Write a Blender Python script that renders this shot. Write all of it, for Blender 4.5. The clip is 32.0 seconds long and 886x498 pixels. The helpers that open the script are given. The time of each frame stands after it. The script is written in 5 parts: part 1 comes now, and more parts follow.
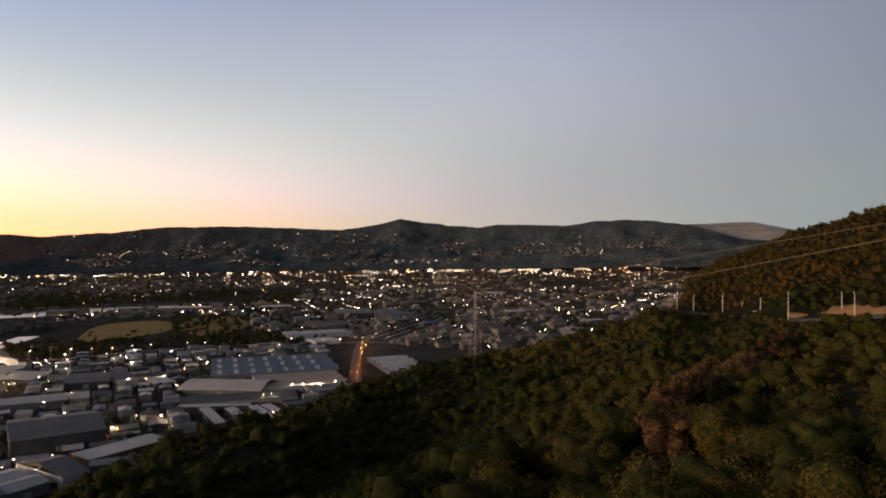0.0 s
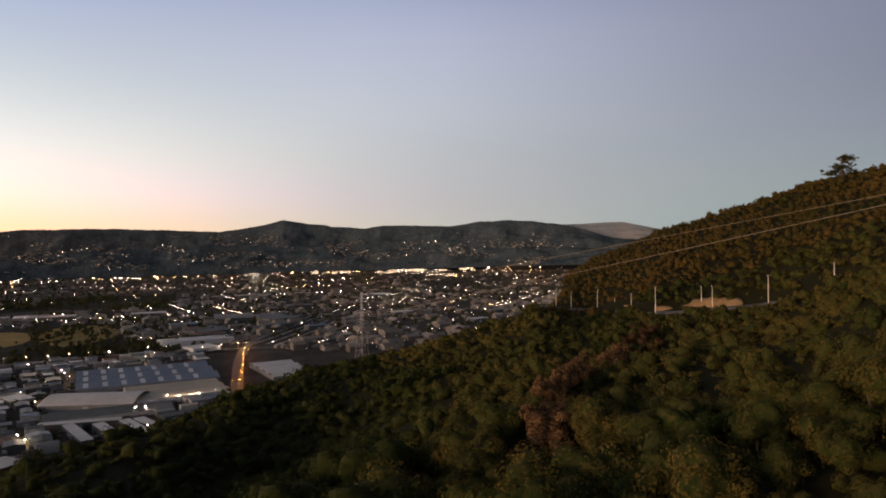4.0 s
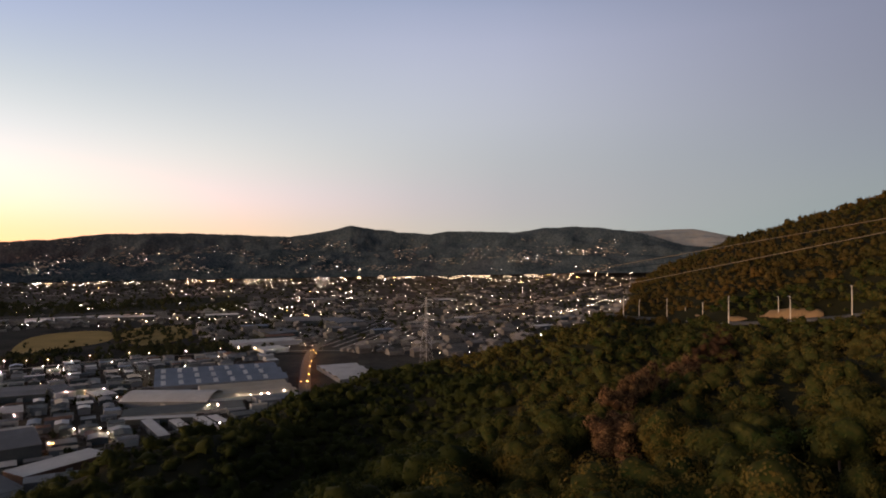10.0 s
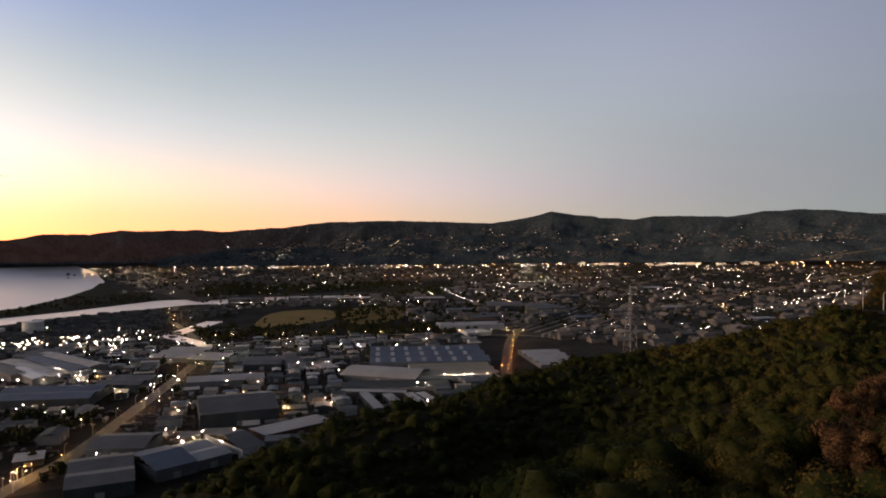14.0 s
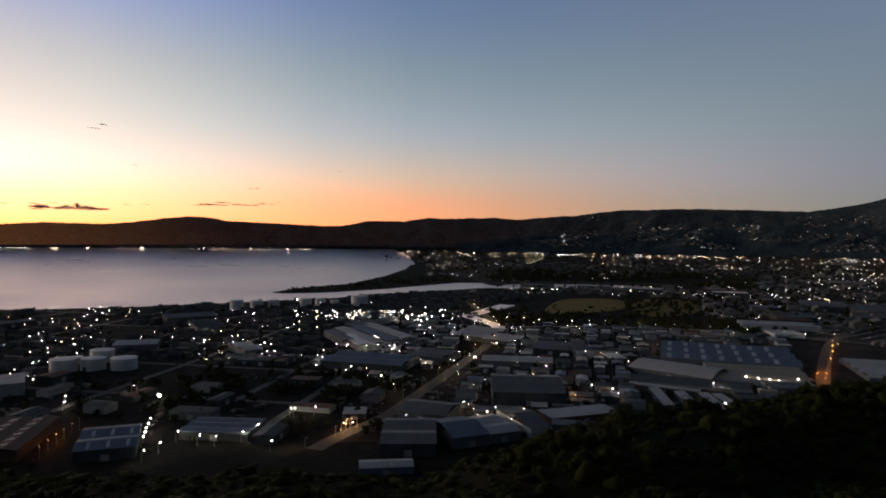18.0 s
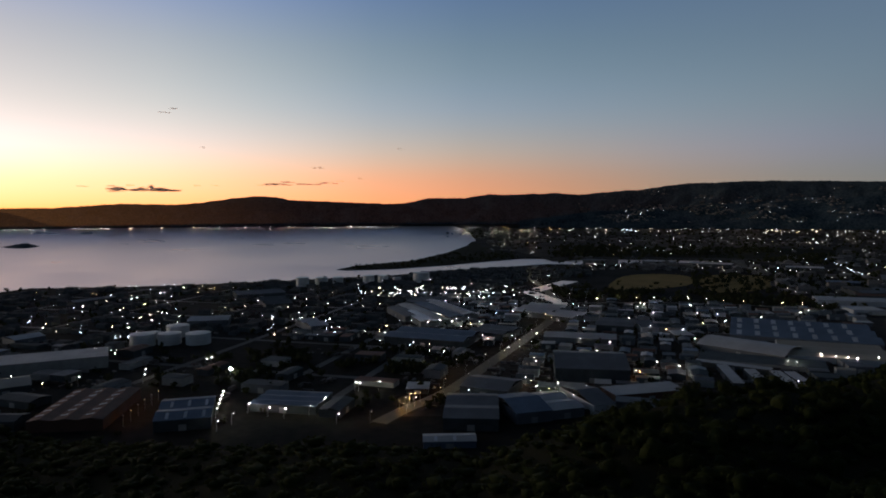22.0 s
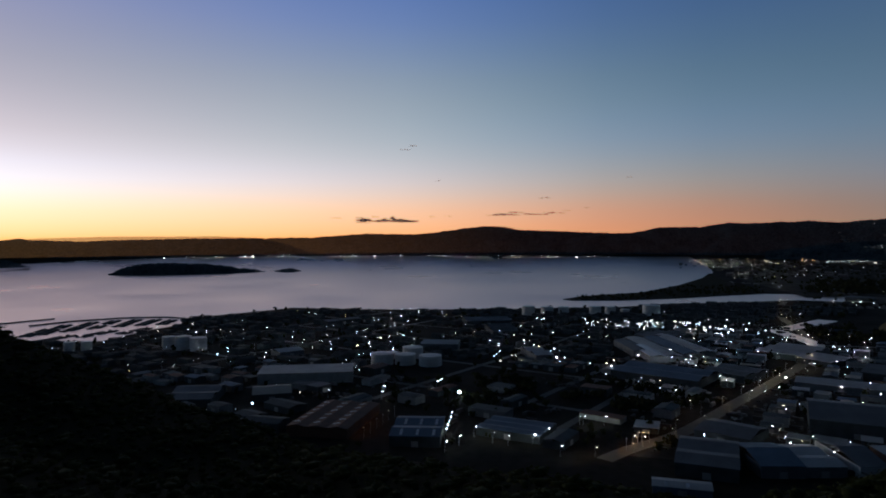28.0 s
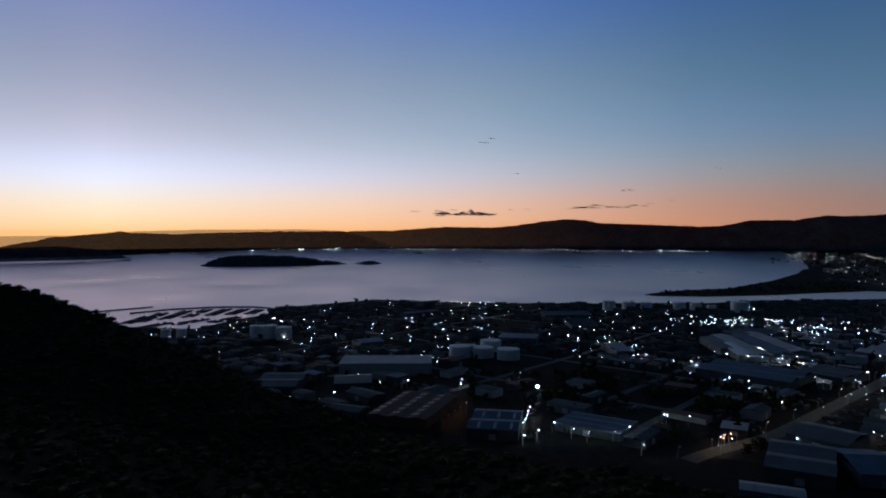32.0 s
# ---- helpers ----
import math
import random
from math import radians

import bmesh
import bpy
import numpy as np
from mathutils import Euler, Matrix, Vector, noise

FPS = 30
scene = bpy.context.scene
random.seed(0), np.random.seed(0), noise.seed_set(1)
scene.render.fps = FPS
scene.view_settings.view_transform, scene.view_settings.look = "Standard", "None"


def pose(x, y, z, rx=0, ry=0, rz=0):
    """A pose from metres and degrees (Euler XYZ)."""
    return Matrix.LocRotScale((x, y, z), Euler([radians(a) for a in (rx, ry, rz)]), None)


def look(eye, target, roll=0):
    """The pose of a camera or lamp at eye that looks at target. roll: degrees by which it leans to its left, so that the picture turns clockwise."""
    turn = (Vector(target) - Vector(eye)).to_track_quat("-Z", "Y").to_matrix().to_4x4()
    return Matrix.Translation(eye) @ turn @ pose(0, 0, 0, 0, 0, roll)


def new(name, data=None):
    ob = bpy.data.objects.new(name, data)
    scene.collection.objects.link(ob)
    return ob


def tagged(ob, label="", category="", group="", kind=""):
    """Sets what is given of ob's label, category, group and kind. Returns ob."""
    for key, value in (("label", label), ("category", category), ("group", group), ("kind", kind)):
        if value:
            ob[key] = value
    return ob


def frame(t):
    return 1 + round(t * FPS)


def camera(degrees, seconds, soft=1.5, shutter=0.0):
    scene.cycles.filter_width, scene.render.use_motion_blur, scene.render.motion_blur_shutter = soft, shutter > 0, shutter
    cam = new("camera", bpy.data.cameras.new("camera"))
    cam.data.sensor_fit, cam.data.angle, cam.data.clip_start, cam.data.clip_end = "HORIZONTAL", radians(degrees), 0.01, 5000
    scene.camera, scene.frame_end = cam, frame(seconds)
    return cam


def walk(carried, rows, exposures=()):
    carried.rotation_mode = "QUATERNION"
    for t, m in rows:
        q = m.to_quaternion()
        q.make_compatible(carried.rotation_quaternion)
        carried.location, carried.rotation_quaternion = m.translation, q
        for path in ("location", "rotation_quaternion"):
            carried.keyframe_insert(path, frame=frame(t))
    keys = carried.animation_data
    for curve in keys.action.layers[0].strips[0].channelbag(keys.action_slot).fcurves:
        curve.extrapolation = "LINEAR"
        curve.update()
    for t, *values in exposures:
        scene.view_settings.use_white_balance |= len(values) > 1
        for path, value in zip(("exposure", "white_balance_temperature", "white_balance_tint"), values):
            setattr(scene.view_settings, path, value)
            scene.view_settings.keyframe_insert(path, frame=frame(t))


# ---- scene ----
EYE = 180.0          # height of the lookout above the harbour
cam = camera(66.8, 32.0, soft=1.9)
walk(cam, [
    (0, pose(0, 0, EYE, 90.00, -0.05, -0.00)),
    (0.5, pose(0, 0, EYE, 89.90, 0.14, 0.22)),
    (1, pose(0, 0, EYE, 89.90, 0.14, 0.20)),
    (1.5, pose(0, 0, EYE, 89.84, 0.17, -0.05)),
    (2, pose(0, 0, EYE, 89.58, 0.01, -3.51)),
    (2.5, pose(0, 0, EYE, 89.67, 0.17, -7.78)),
    (3, pose(0, 0, EYE, 89.84, 0.60, -9.48)),
    (3.5, pose(0, 0, EYE, 90.07, 0.48, -10.32)),
    (4, pose(0, 0, EYE, 90.03, 0.56, -9.70)),
    (4.5, pose(0, 0, EYE, 89.74, 0.43, -9.74)),
    (6.5, pose(0, 0, EYE, 89.59, 0.20, -8.74)),
    (7, pose(0, 0, EYE, 89.57, 0.15, -8.74)),
    (7.5, pose(0, 0, EYE, 90.06, 0.30, -8.91)),
    (8, pose(0, 0, EYE, 90.27, 0.21, -9.08)),
    (8.5, pose(0, 0, EYE, 91.24, 0.22, -8.31)),
    (9, pose(0, 0, EYE, 90.87, 0.27, -7.31)),
    (9.5, pose(0, 0, EYE, 90.58, 0.02, -6.33)),
    (10, pose(0, 0, EYE, 90.57, 0.07, -4.19)),
    (10.5, pose(0, 0, EYE, 90.35, -0.01, -2.37)),
    (11, pose(0, 0, EYE, 90.26, 0.10, -1.22)),
    (11.5, pose(0, 0, EYE, 90.46, -0.03, -0.90)),
    (12, pose(0, 0, EYE, 90.39, -0.17, -0.71)),
    (12.5, pose(0, 0, EYE, 90.08, -0.22, 1.77)),
    (13, pose(0, 0, EYE, 89.39, -0.22, 6.62)),
    (13.5, pose(0, 0, EYE, 89.27, 0.22, 10.53)),
    (14, pose(0, 0, EYE, 89.41, 0.12, 12.82)),
    (14.5, pose(0, 0, EYE, 89.32, 0.27, 15.77)),
    (16.5, pose(0, 0, EYE, 88.32, 0.02, 26.95)),
    (17, pose(0, 0, EYE, 88.02, -0.12, 31.13)),
    (17.5, pose(0, 0, EYE, 87.94, -0.41, 34.40)),
    (18, pose(0, 0, EYE, 88.31, -0.58, 37.20)),
    (18.5, pose(0, 0, EYE, 88.14, -0.34, 38.39)),
    (19, pose(0, 0, EYE, 87.46, -0.52, 38.09)),
    (19.5, pose(0, 0, EYE, 87.05, 0.06, 36.42)),
    (20, pose(0, 0, EYE, 86.75, 0.17, 39.39)),
    (20.5, pose(0, 0, EYE, 85.94, -0.13, 43.18)),
    (21, pose(0, 0, EYE, 86.98, 1.02, 42.93)),
    (21.5, pose(0, 0, EYE, 85.81, 1.31, 40.34)),
    (22, pose(0, 0, EYE, 86.30, 0.21, 42.36)),
    (22.5, pose(0, 0, EYE, 86.58, -0.19, 44.04)),
    (23, pose(0, 0, EYE, 86.74, 0.00, 45.54)),
    (23.5, pose(0, 0, EYE, 87.02, -0.03, 49.60)),
    (24, pose(0, 0, EYE, 86.96, -0.07, 53.93)),
    (24.5, pose(0, 0, EYE, 87.03, -0.09, 56.68)),
    (25, pose(0, 0, EYE, 86.83, -0.23, 56.39)),
    (25.5, pose(0, 0, EYE, 87.00, -0.14, 55.94)),
    (27.5, pose(0, 0, EYE, 89.37, 0.24, 57.86)),
    (28, pose(0, 0, EYE, 88.89, 0.26, 61.48)),
    (28.5, pose(0, 0, EYE, 88.95, 0.30, 64.47)),
    (29, pose(0, 0, EYE, 89.26, 0.48, 66.88)),
    (29.5, pose(0, 0, EYE, 89.03, 0.35, 68.53)),
    (30, pose(0, 0, EYE, 89.10, 0.30, 68.44)),
    (30.5, pose(0, 0, EYE, 88.94, 0.15, 68.40)),
    (31, pose(0, 0, EYE, 88.71, -0.03, 68.32)),
    (31.5, pose(0, 0, EYE, 88.42, 0.00, 68.14)),
    (32, pose(0, 0, EYE, 88.34, 0.20, 68.15)),
], exposures=[
    (0, 0.13, 8000, 21.5), (3, 0.30, 7900, 20.5), (9, 0.32, 7900, 21), (11, 0.2, 7850, 21.5), (13, 0.08, 7800, 22), (14.5, -0.22, 7400, 18),
    (16.5, -0.74, 6750, 13.5), (18, -1.1, 6300, 11.5), (20, -1.27, 5850, 8.5), (22, -1.42, 5620, 6), (24, -1.62, 5330, 4), (27.5, -1.93, 4950, 3),
    (30, -2.06, 4500, 2.5), (32, -2.16, 4350, 2.5)])


# ---- world: clear dusk sky, brightest over the place where the sun has set ----
DUSK = 95.0          # bearing of the afterglow, degrees to the left of +y
world = bpy.data.worlds.new("dusk_sky")
scene.world = world
world.use_nodes = True
wt = world.node_tree
wt.nodes.clear()


def wmath(op, a, b=None, clamp=False):
    n = wt.nodes.new("ShaderNodeMath")
    n.operation, n.use_clamp = op, clamp
    for i, v in enumerate((a, b)):
        if v is None:
            continue
        if isinstance(v, (int, float)):
            n.inputs[i].default_value = v
        else:
            wt.links.new(v, n.inputs[i])
    return n.outputs[0]


def sky_column(fac, stops, scale):
    """A column of sky colours from the horizon to the zenith; stops: (elevation in degrees, r, g, b)."""
    n = wt.nodes.new("ShaderNodeValToRGB")
    n.color_ramp.interpolation = "LINEAR"
    els = n.color_ramp.elements
    while len(els) < len(stops):
        els.new(0.5)
    for e, (el, r, g, b) in zip(els, stops):
        e.position = math.sqrt(math.sin(radians(el)))
        e.color = (r / scale, g / scale, b / scale, 1)
    wt.links.new(fac, n.inputs[0])
    m = wt.nodes.new("ShaderNodeVectorMath")
    m.operation = "SCALE"
    m.inputs[3].default_value = scale
    wt.links.new(n.outputs[0], m.inputs[0])
    return m.outputs[0]


co = wt.nodes.new("ShaderNodeTexCoord")
sep = wt.nodes.new("ShaderNodeSeparateXYZ")
wt.links.new(co.outputs["Generated"], sep.inputs[0])
up = wmath("SQRT", wmath("MAXIMUM", sep.outputs[2], 0.0))
flat = wmath("SQRT", wmath("ADD", wmath("MULTIPLY", sep.outputs[0], sep.outputs[0]), wmath("ADD", wmath("MULTIPLY", sep.outputs[1], sep.outputs[1]), 1e-6)))
side = wmath("DIVIDE", wmath("ADD", wmath("MULTIPLY", sep.outputs[0], -math.sin(radians(DUSK))), wmath("MULTIPLY", sep.outputs[1], math.cos(radians(DUSK)))), flat)
# sky colours by elevation (degrees, r, g, b), in columns further and further from the afterglow
GLOW = [(0, 5.925, 2.528, 0.593), (2, 5.768, 3.586, 1.700), (4.5, 4.832, 3.605, 2.900), (8, 3.148, 2.274, 1.900), (13, 1.878, 1.469, 1.398), (20, 1.103, 0.993, 1.351), (28, 0.526, 0.702, 0.993), (40, 0.128, 0.154, 0.199), (60, 0.060, 0.061, 0.066), (90, 0.046, 0.047, 0.052)]
GOLD = [(0, 4.817, 1.720, 0.443), (2, 4.511, 2.203, 1.020), (4.5, 3.228, 2.274, 1.700), (8, 2.009, 1.755, 1.500), (13, 1.246, 1.216, 1.214), (20, 0.577, 0.714, 1.260), (28, 0.333, 0.494, 0.751), (40, 0.085, 0.113, 0.155), (60, 0.060, 0.061, 0.066), (90, 0.046, 0.047, 0.052)]
PEACH = [(0, 2.744, 0.927, 0.329), (2, 2.137, 0.962, 0.497), (4.5, 1.471, 1.088, 0.809), (8, 0.880, 0.939, 0.986), (13, 0.521, 0.663, 0.770), (20, 0.283, 0.417, 0.721), (28, 0.198, 0.332, 0.546), (40, 0.056, 0.080, 0.118), (60, 0.060, 0.061, 0.066), (90, 0.046, 0.047, 0.052)]
MILKY = [(0, 1.011, 0.605, 0.344), (2, 0.802, 0.650, 0.512), (4.5, 0.754, 0.696, 0.718), (8, 0.578, 0.667, 0.719), (13, 0.406, 0.525, 0.642), (20, 0.269, 0.378, 0.577), (28, 0.124, 0.229, 0.401), (40, 0.038, 0.058, 0.089), (60, 0.060, 0.061, 0.066), (90, 0.046, 0.047, 0.052)]
PALE_BLUE = [(0, 0.412, 0.437, 0.381), (2, 0.374, 0.428, 0.443), (4.5, 0.357, 0.413, 0.474), (8, 0.339, 0.424, 0.501), (13, 0.338, 0.432, 0.567), (20, 0.258, 0.348, 0.531), (28, 0.089, 0.163, 0.289), (40, 0.029, 0.043, 0.066), (60, 0.060, 0.061, 0.066), (90, 0.046, 0.047, 0.052)]
GREY_BLUE = [(0, 0.153, 0.265, 0.316), (2, 0.173, 0.270, 0.311), (4.5, 0.190, 0.275, 0.318), (8, 0.179, 0.245, 0.322), (13, 0.158, 0.206, 0.300), (20, 0.132, 0.178, 0.282), (28, 0.054, 0.093, 0.162), (40, 0.024, 0.033, 0.049), (60, 0.060, 0.061, 0.066), (90, 0.046, 0.047, 0.052)]
COLUMNS = [(0, GLOW), (30, GOLD), (55, PEACH), (80, MILKY), (105, PALE_BLUE), (140, GREY_BLUE)]


def smooth(xs, ys, x):
    """A smooth curve through the rows ys, which stand at xs."""
    k = int(np.clip(np.searchsorted(xs, x) - 1, 0, len(xs) - 2))
    s, h = (x - xs[k]) / (xs[k + 1] - xs[k]), xs[k + 1] - xs[k]
    slope = [(ys[min(i + 1, len(xs) - 1)] - ys[max(i - 1, 0)]) / (xs[min(i + 1, len(xs) - 1)] - xs[max(i - 1, 0)]) for i in (k, k + 1)]
    return ys[k] * (1 + 2 * s) * (1 - s) ** 2 + ys[k + 1] * s * s * (3 - 2 * s) + h * (slope[0] * s * (1 - s) ** 2 - slope[1] * s * s * (1 - s))


def finer(stops):
    e = [math.sqrt(math.sin(radians(q[0]))) for q in stops]
    y = [np.log(q[1:]) for q in stops]
    at_ = [e[0]] + [e[i] + (e[i + 1] - e[i]) * k / 3 for i in range(len(e) - 1) for k in (1, 2, 3)]
    return [(math.degrees(math.asin(min(1, u * u))), *np.exp(smooth(e, y, u))) for u in at_]


BEARINGS = [q[0] for q in COLUMNS]
SKY = [(b, finer([(COLUMNS[0][1][i][0], *np.exp(smooth(BEARINGS, [np.log(c[i][1:]) for _, c in COLUMNS], b))) for i in range(len(GLOW))])) for b in (0, 10, 20, 30, 38, 47, 55, 63, 72, 80, 88, 97, 105, 117, 128, 140)]


def wmix(fac, a, b):
    n = wt.nodes.new("ShaderNodeMix")
    n.data_type = "RGBA"
    wt.links.new(fac, n.inputs[0])
    wt.links.new(a, n.inputs[6])
    wt.links.new(b, n.inputs[7])
    return n.outputs[2]


off = wmath("MULTIPLY", wmath("ARCCOSINE", wmath("MAXIMUM", wmath("MINIMUM", side, 0.99999), -0.99999)), 180 / math.pi)
sky = sky_column(up, SKY[0][1], 6.0)
for (a0, _), (a1, stops) in zip(SKY[:-1], SKY[1:]):
    f = wmath("DIVIDE", wmath("SUBTRACT", off, float(a0)), float(a1 - a0), clamp=True)
    sky = wmix(f, sky, sky_column(up, stops, 6.0))
bgn = wt.nodes.new("ShaderNodeBackground")
out = wt.nodes.new("ShaderNodeOutputWorld")
wt.links.new(sky, bgn.inputs[0])
wt.links.new(bgn.outputs[0], out.inputs[0])

# the afterglow beyond the left-hand hills, broad, low and warm
sun = new("afterglow", bpy.data.lights.new("afterglow", "SUN"))
sun.data.energy, sun.data.angle, sun.data.color = 1.8, radians(12), (1.0, .76, .52)
sun.matrix_basis = look((0, 0, 0), (math.sin(radians(116)), -math.cos(radians(116)), -math.tan(radians(5))))


# ---- materials ----
def mat(name, c1, c2=None, rough=0.8, scale=1.0, fine=8.0, metal=0.0, bump=0.2, vary=0.0, island=0.0, coords="Object", spec=.5, shift=-.75, kfine=.9):
    """A surface of two colours mixed by a large and a fine noise (scales per metre), with relief and a shift from thing to thing."""
    m = bpy.data.materials.new(name)
    m.use_nodes = True
    t = m.node_tree
    p = t.nodes["Principled BSDF"]
    p.inputs["Roughness"].default_value, p.inputs["Metallic"].default_value = rough, metal
    p.inputs["Specular IOR Level"].default_value = spec
    c2 = c2 or tuple(v * 0.7 for v in c1)
    tc = t.nodes.new("ShaderNodeTexCoord")
    big, small = t.nodes.new("ShaderNodeTexNoise"), t.nodes.new("ShaderNodeTexNoise")
    src = t.nodes.new("ShaderNodeNewGeometry").outputs["Position"] if coords == "World" else tc.outputs["Object"]
    for n, s, d in ((big, scale, 4), (small, fine, 3)):
        n.inputs["Scale"].default_value, n.inputs["Detail"].default_value = s, d
        t.links.new(src, n.inputs["Vector"])
    add = t.nodes.new("ShaderNodeMath")
    add.operation = "MULTIPLY_ADD"
    t.links.new(big.outputs[0], add.inputs[0])
    add.inputs[1].default_value = 1.6
    sm = t.nodes.new("ShaderNodeMath")
    sm.operation = "MULTIPLY_ADD"
    t.links.new(small.outputs[0], sm.inputs[0])
    sm.inputs[1].default_value, sm.inputs[2].default_value = kfine, shift
    t.links.new(sm.outputs[0], add.inputs[2])
    fac = add.outputs[0]
    if vary:
        oi = t.nodes.new("ShaderNodeObjectInfo")
        va = t.nodes.new("ShaderNodeMath")
        va.operation = "MULTIPLY_ADD"
        t.links.new(oi.outputs["Random"], va.inputs[0])
        va.inputs[1].default_value = vary
        t.links.new(fac, va.inputs[2])
        fac = va.outputs[0]
    if island:
        ge = t.nodes.new("ShaderNodeNewGeometry")
        va = t.nodes.new("ShaderNodeMath")
        va.operation = "MULTIPLY_ADD"
        t.links.new(ge.outputs["Random Per Island"], va.inputs[0])
        va.inputs[1].default_value = island
        t.links.new(fac, va.inputs[2])
        fac = va.outputs[0]
    mx = t.nodes.new("ShaderNodeMix")
    mx.data_type, mx.clamp_factor = "RGBA", True
    mx.inputs[6].default_value, mx.inputs[7].default_value = (*c1, 1), (*c2, 1)
    t.links.new(fac, mx.inputs[0])
    t.links.new(mx.outputs[2], p.inputs["Base Color"])
    if bump:
        b = t.nodes.new("ShaderNodeBump")
        b.inputs["Strength"].default_value = bump
        t.links.new(small.outputs[0], b.inputs["Height"])
        t.links.new(b.outputs[0], p.inputs["Normal"])
    return m


def lamp_mat(name, colour, strength):
    m = bpy.data.materials.new(name)
    m.use_nodes = True
    p = m.node_tree.nodes["Principled BSDF"]
    p.inputs["Base Color"].default_value = (0.8, 0.8, 0.8, 1)
    p.inputs["Emission Color"].default_value = (*colour, 1)
    p.inputs["Emission Strength"].default_value = strength
    return m


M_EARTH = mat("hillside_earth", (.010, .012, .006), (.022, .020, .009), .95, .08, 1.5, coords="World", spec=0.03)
# bush leaves with the shade of the hollow and slopes put into colour
M_LEAF_SHADE = mat("bush_leaves_shade_tone", (.009, .018, .005), (.038, .042, .012), .7, .03, .33, bump=0, vary=.5, island=.12, coords="World", spec=.03, shift=-1.15, kfine=1.4)
M_LEAF = mat("bush_leaves", (.020, .038, .010), (.094, .068, .018), .65, .022, .16, bump=0, vary=.7, island=.12, coords="World", spec=.03, shift=-1.35, kfine=1.5)
M_LEAF_FAR = mat("bush_leaves_far", (.030, .034, .010), (.105, .062, .018), .7, .012, .10, bump=0, island=.2, coords="World", spec=.03, shift=-1.2, kfine=1.5)
M_RED = mat("dry_bush", (.22, .122, .054), (.14, .082, .040), .8, .1, 1, bump=0, island=.4, spec=0.03)
# crown bodies darker than leaves: shade deep in the crown, put into colour
M_CORE = mat("crown_shade_body", (.010, .022, .006), (.060, .052, .016), .9, .022, 1.3, bump=1.0, coords="World", spec=.02, shift=-1.2, kfine=1.6)
# for the dark dry bushes, and for inner shade of the dry ones
M_RED_DARK = mat("dark_dry_bush_and_core_shade", (.070, .034, .020), (.042, .025, .013), .85, .1, 1, bump=0, island=.4, spec=0.03)
M_BARK = mat("bark", (.07, .05, .035), (.11, .085, .06), .9, 2, 12, spec=0.03)
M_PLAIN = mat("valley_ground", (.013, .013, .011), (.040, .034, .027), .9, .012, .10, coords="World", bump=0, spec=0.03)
M_FIELD = mat("dry_grass_field", (.34, .23, .085), (.20, .155, .06), .95, .02, .3, coords="World", bump=0, spec=0.03)
M_ROAD = mat("asphalt", (.095, .090, .082), (.14, .13, .115), .85, .1, 3, coords="World", spec=0.12)
# haze is put into the hill colours: bluish, and paler with distance
M_HILL = mat("wooded_hills_haze_tint", (.018, .031, .040), (.064, .082, .092), .95, .010, .08, coords="World", bump=0, spec=0.02, shift=-1.1, kfine=1.6)
M_HILL_GREY = mat("distant_hills_haze_tint", (.095, .105, .118), (.130, .138, .148), .95, .004, .03, coords="World", bump=0, spec=0.03)
M_RIDGE = mat("mountains_haze_tint", (.15, .15, .16), (.20, .20, .205), .95, .004, .03, coords="World", bump=0, spec=0.03)
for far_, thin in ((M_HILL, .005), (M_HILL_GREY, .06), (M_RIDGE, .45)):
    # hills are made slightly see-through, so sky behind them imitates haze
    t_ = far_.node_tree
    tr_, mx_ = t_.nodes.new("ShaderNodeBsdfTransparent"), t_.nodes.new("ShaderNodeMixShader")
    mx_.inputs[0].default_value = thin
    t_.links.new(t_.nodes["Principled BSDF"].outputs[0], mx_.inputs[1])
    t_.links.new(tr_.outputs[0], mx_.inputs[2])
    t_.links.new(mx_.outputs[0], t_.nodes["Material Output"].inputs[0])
# this imitated haze over the wooded hills thickens down the harbour, towards the sea
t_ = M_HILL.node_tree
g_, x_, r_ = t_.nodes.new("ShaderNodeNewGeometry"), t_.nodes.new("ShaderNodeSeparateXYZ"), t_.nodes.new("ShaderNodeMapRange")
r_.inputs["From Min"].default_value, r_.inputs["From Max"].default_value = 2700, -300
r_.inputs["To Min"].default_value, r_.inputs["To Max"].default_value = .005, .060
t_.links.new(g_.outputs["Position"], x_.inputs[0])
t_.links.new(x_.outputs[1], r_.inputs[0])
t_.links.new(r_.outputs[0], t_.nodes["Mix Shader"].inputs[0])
M_TREE = mat("dark_trees", (.018, .024, .012), (.045, .045, .02), .9, .05, .4, island=.4, coords="World", bump=0, spec=0.03)
M_WHITE = mat("white_iron", (.55, .55, .54), (.36, .355, .345), .6, .05, .8, vary=.3, spec=0.10)
M_GREY = mat("grey_iron", (.20, .204, .208), (.115, .117, .12), .6, .05, .8, vary=.4, spec=0.10)
M_BLUE = mat("blue_iron", (.17, .21, .27), (.105, .135, .18), .6, .05, .8, vary=.3, spec=0.10)
M_BROWN = mat("brown_iron", (.17, .085, .055), (.095, .055, .037), .7, .08, .8, vary=.3, spec=0.12)
M_BEIGE = mat("beige_iron", (.42, .36, .27), (.30, .26, .2), .6, .05, .8, vary=.3, spec=0.22)
M_DARK = mat("dark_wall", (.09, .10, .10), (.05, .055, .055), .7, .1, 1, vary=.3, spec=0.12)
M_CONC = mat("concrete", (.36, .35, .32), (.24, .235, .22), .85, .15, 2, spec=0.12)
M_SKYLIGHT = mat("skylight_sheet", (.72, .74, .76), (.6, .62, .64), .45, .2, 2, bump=0, spec=.15)
M_TANK = mat("tank_paint", (.66, .66, .63), (.48, .47, .44), .5, .1, 1, spec=.2)
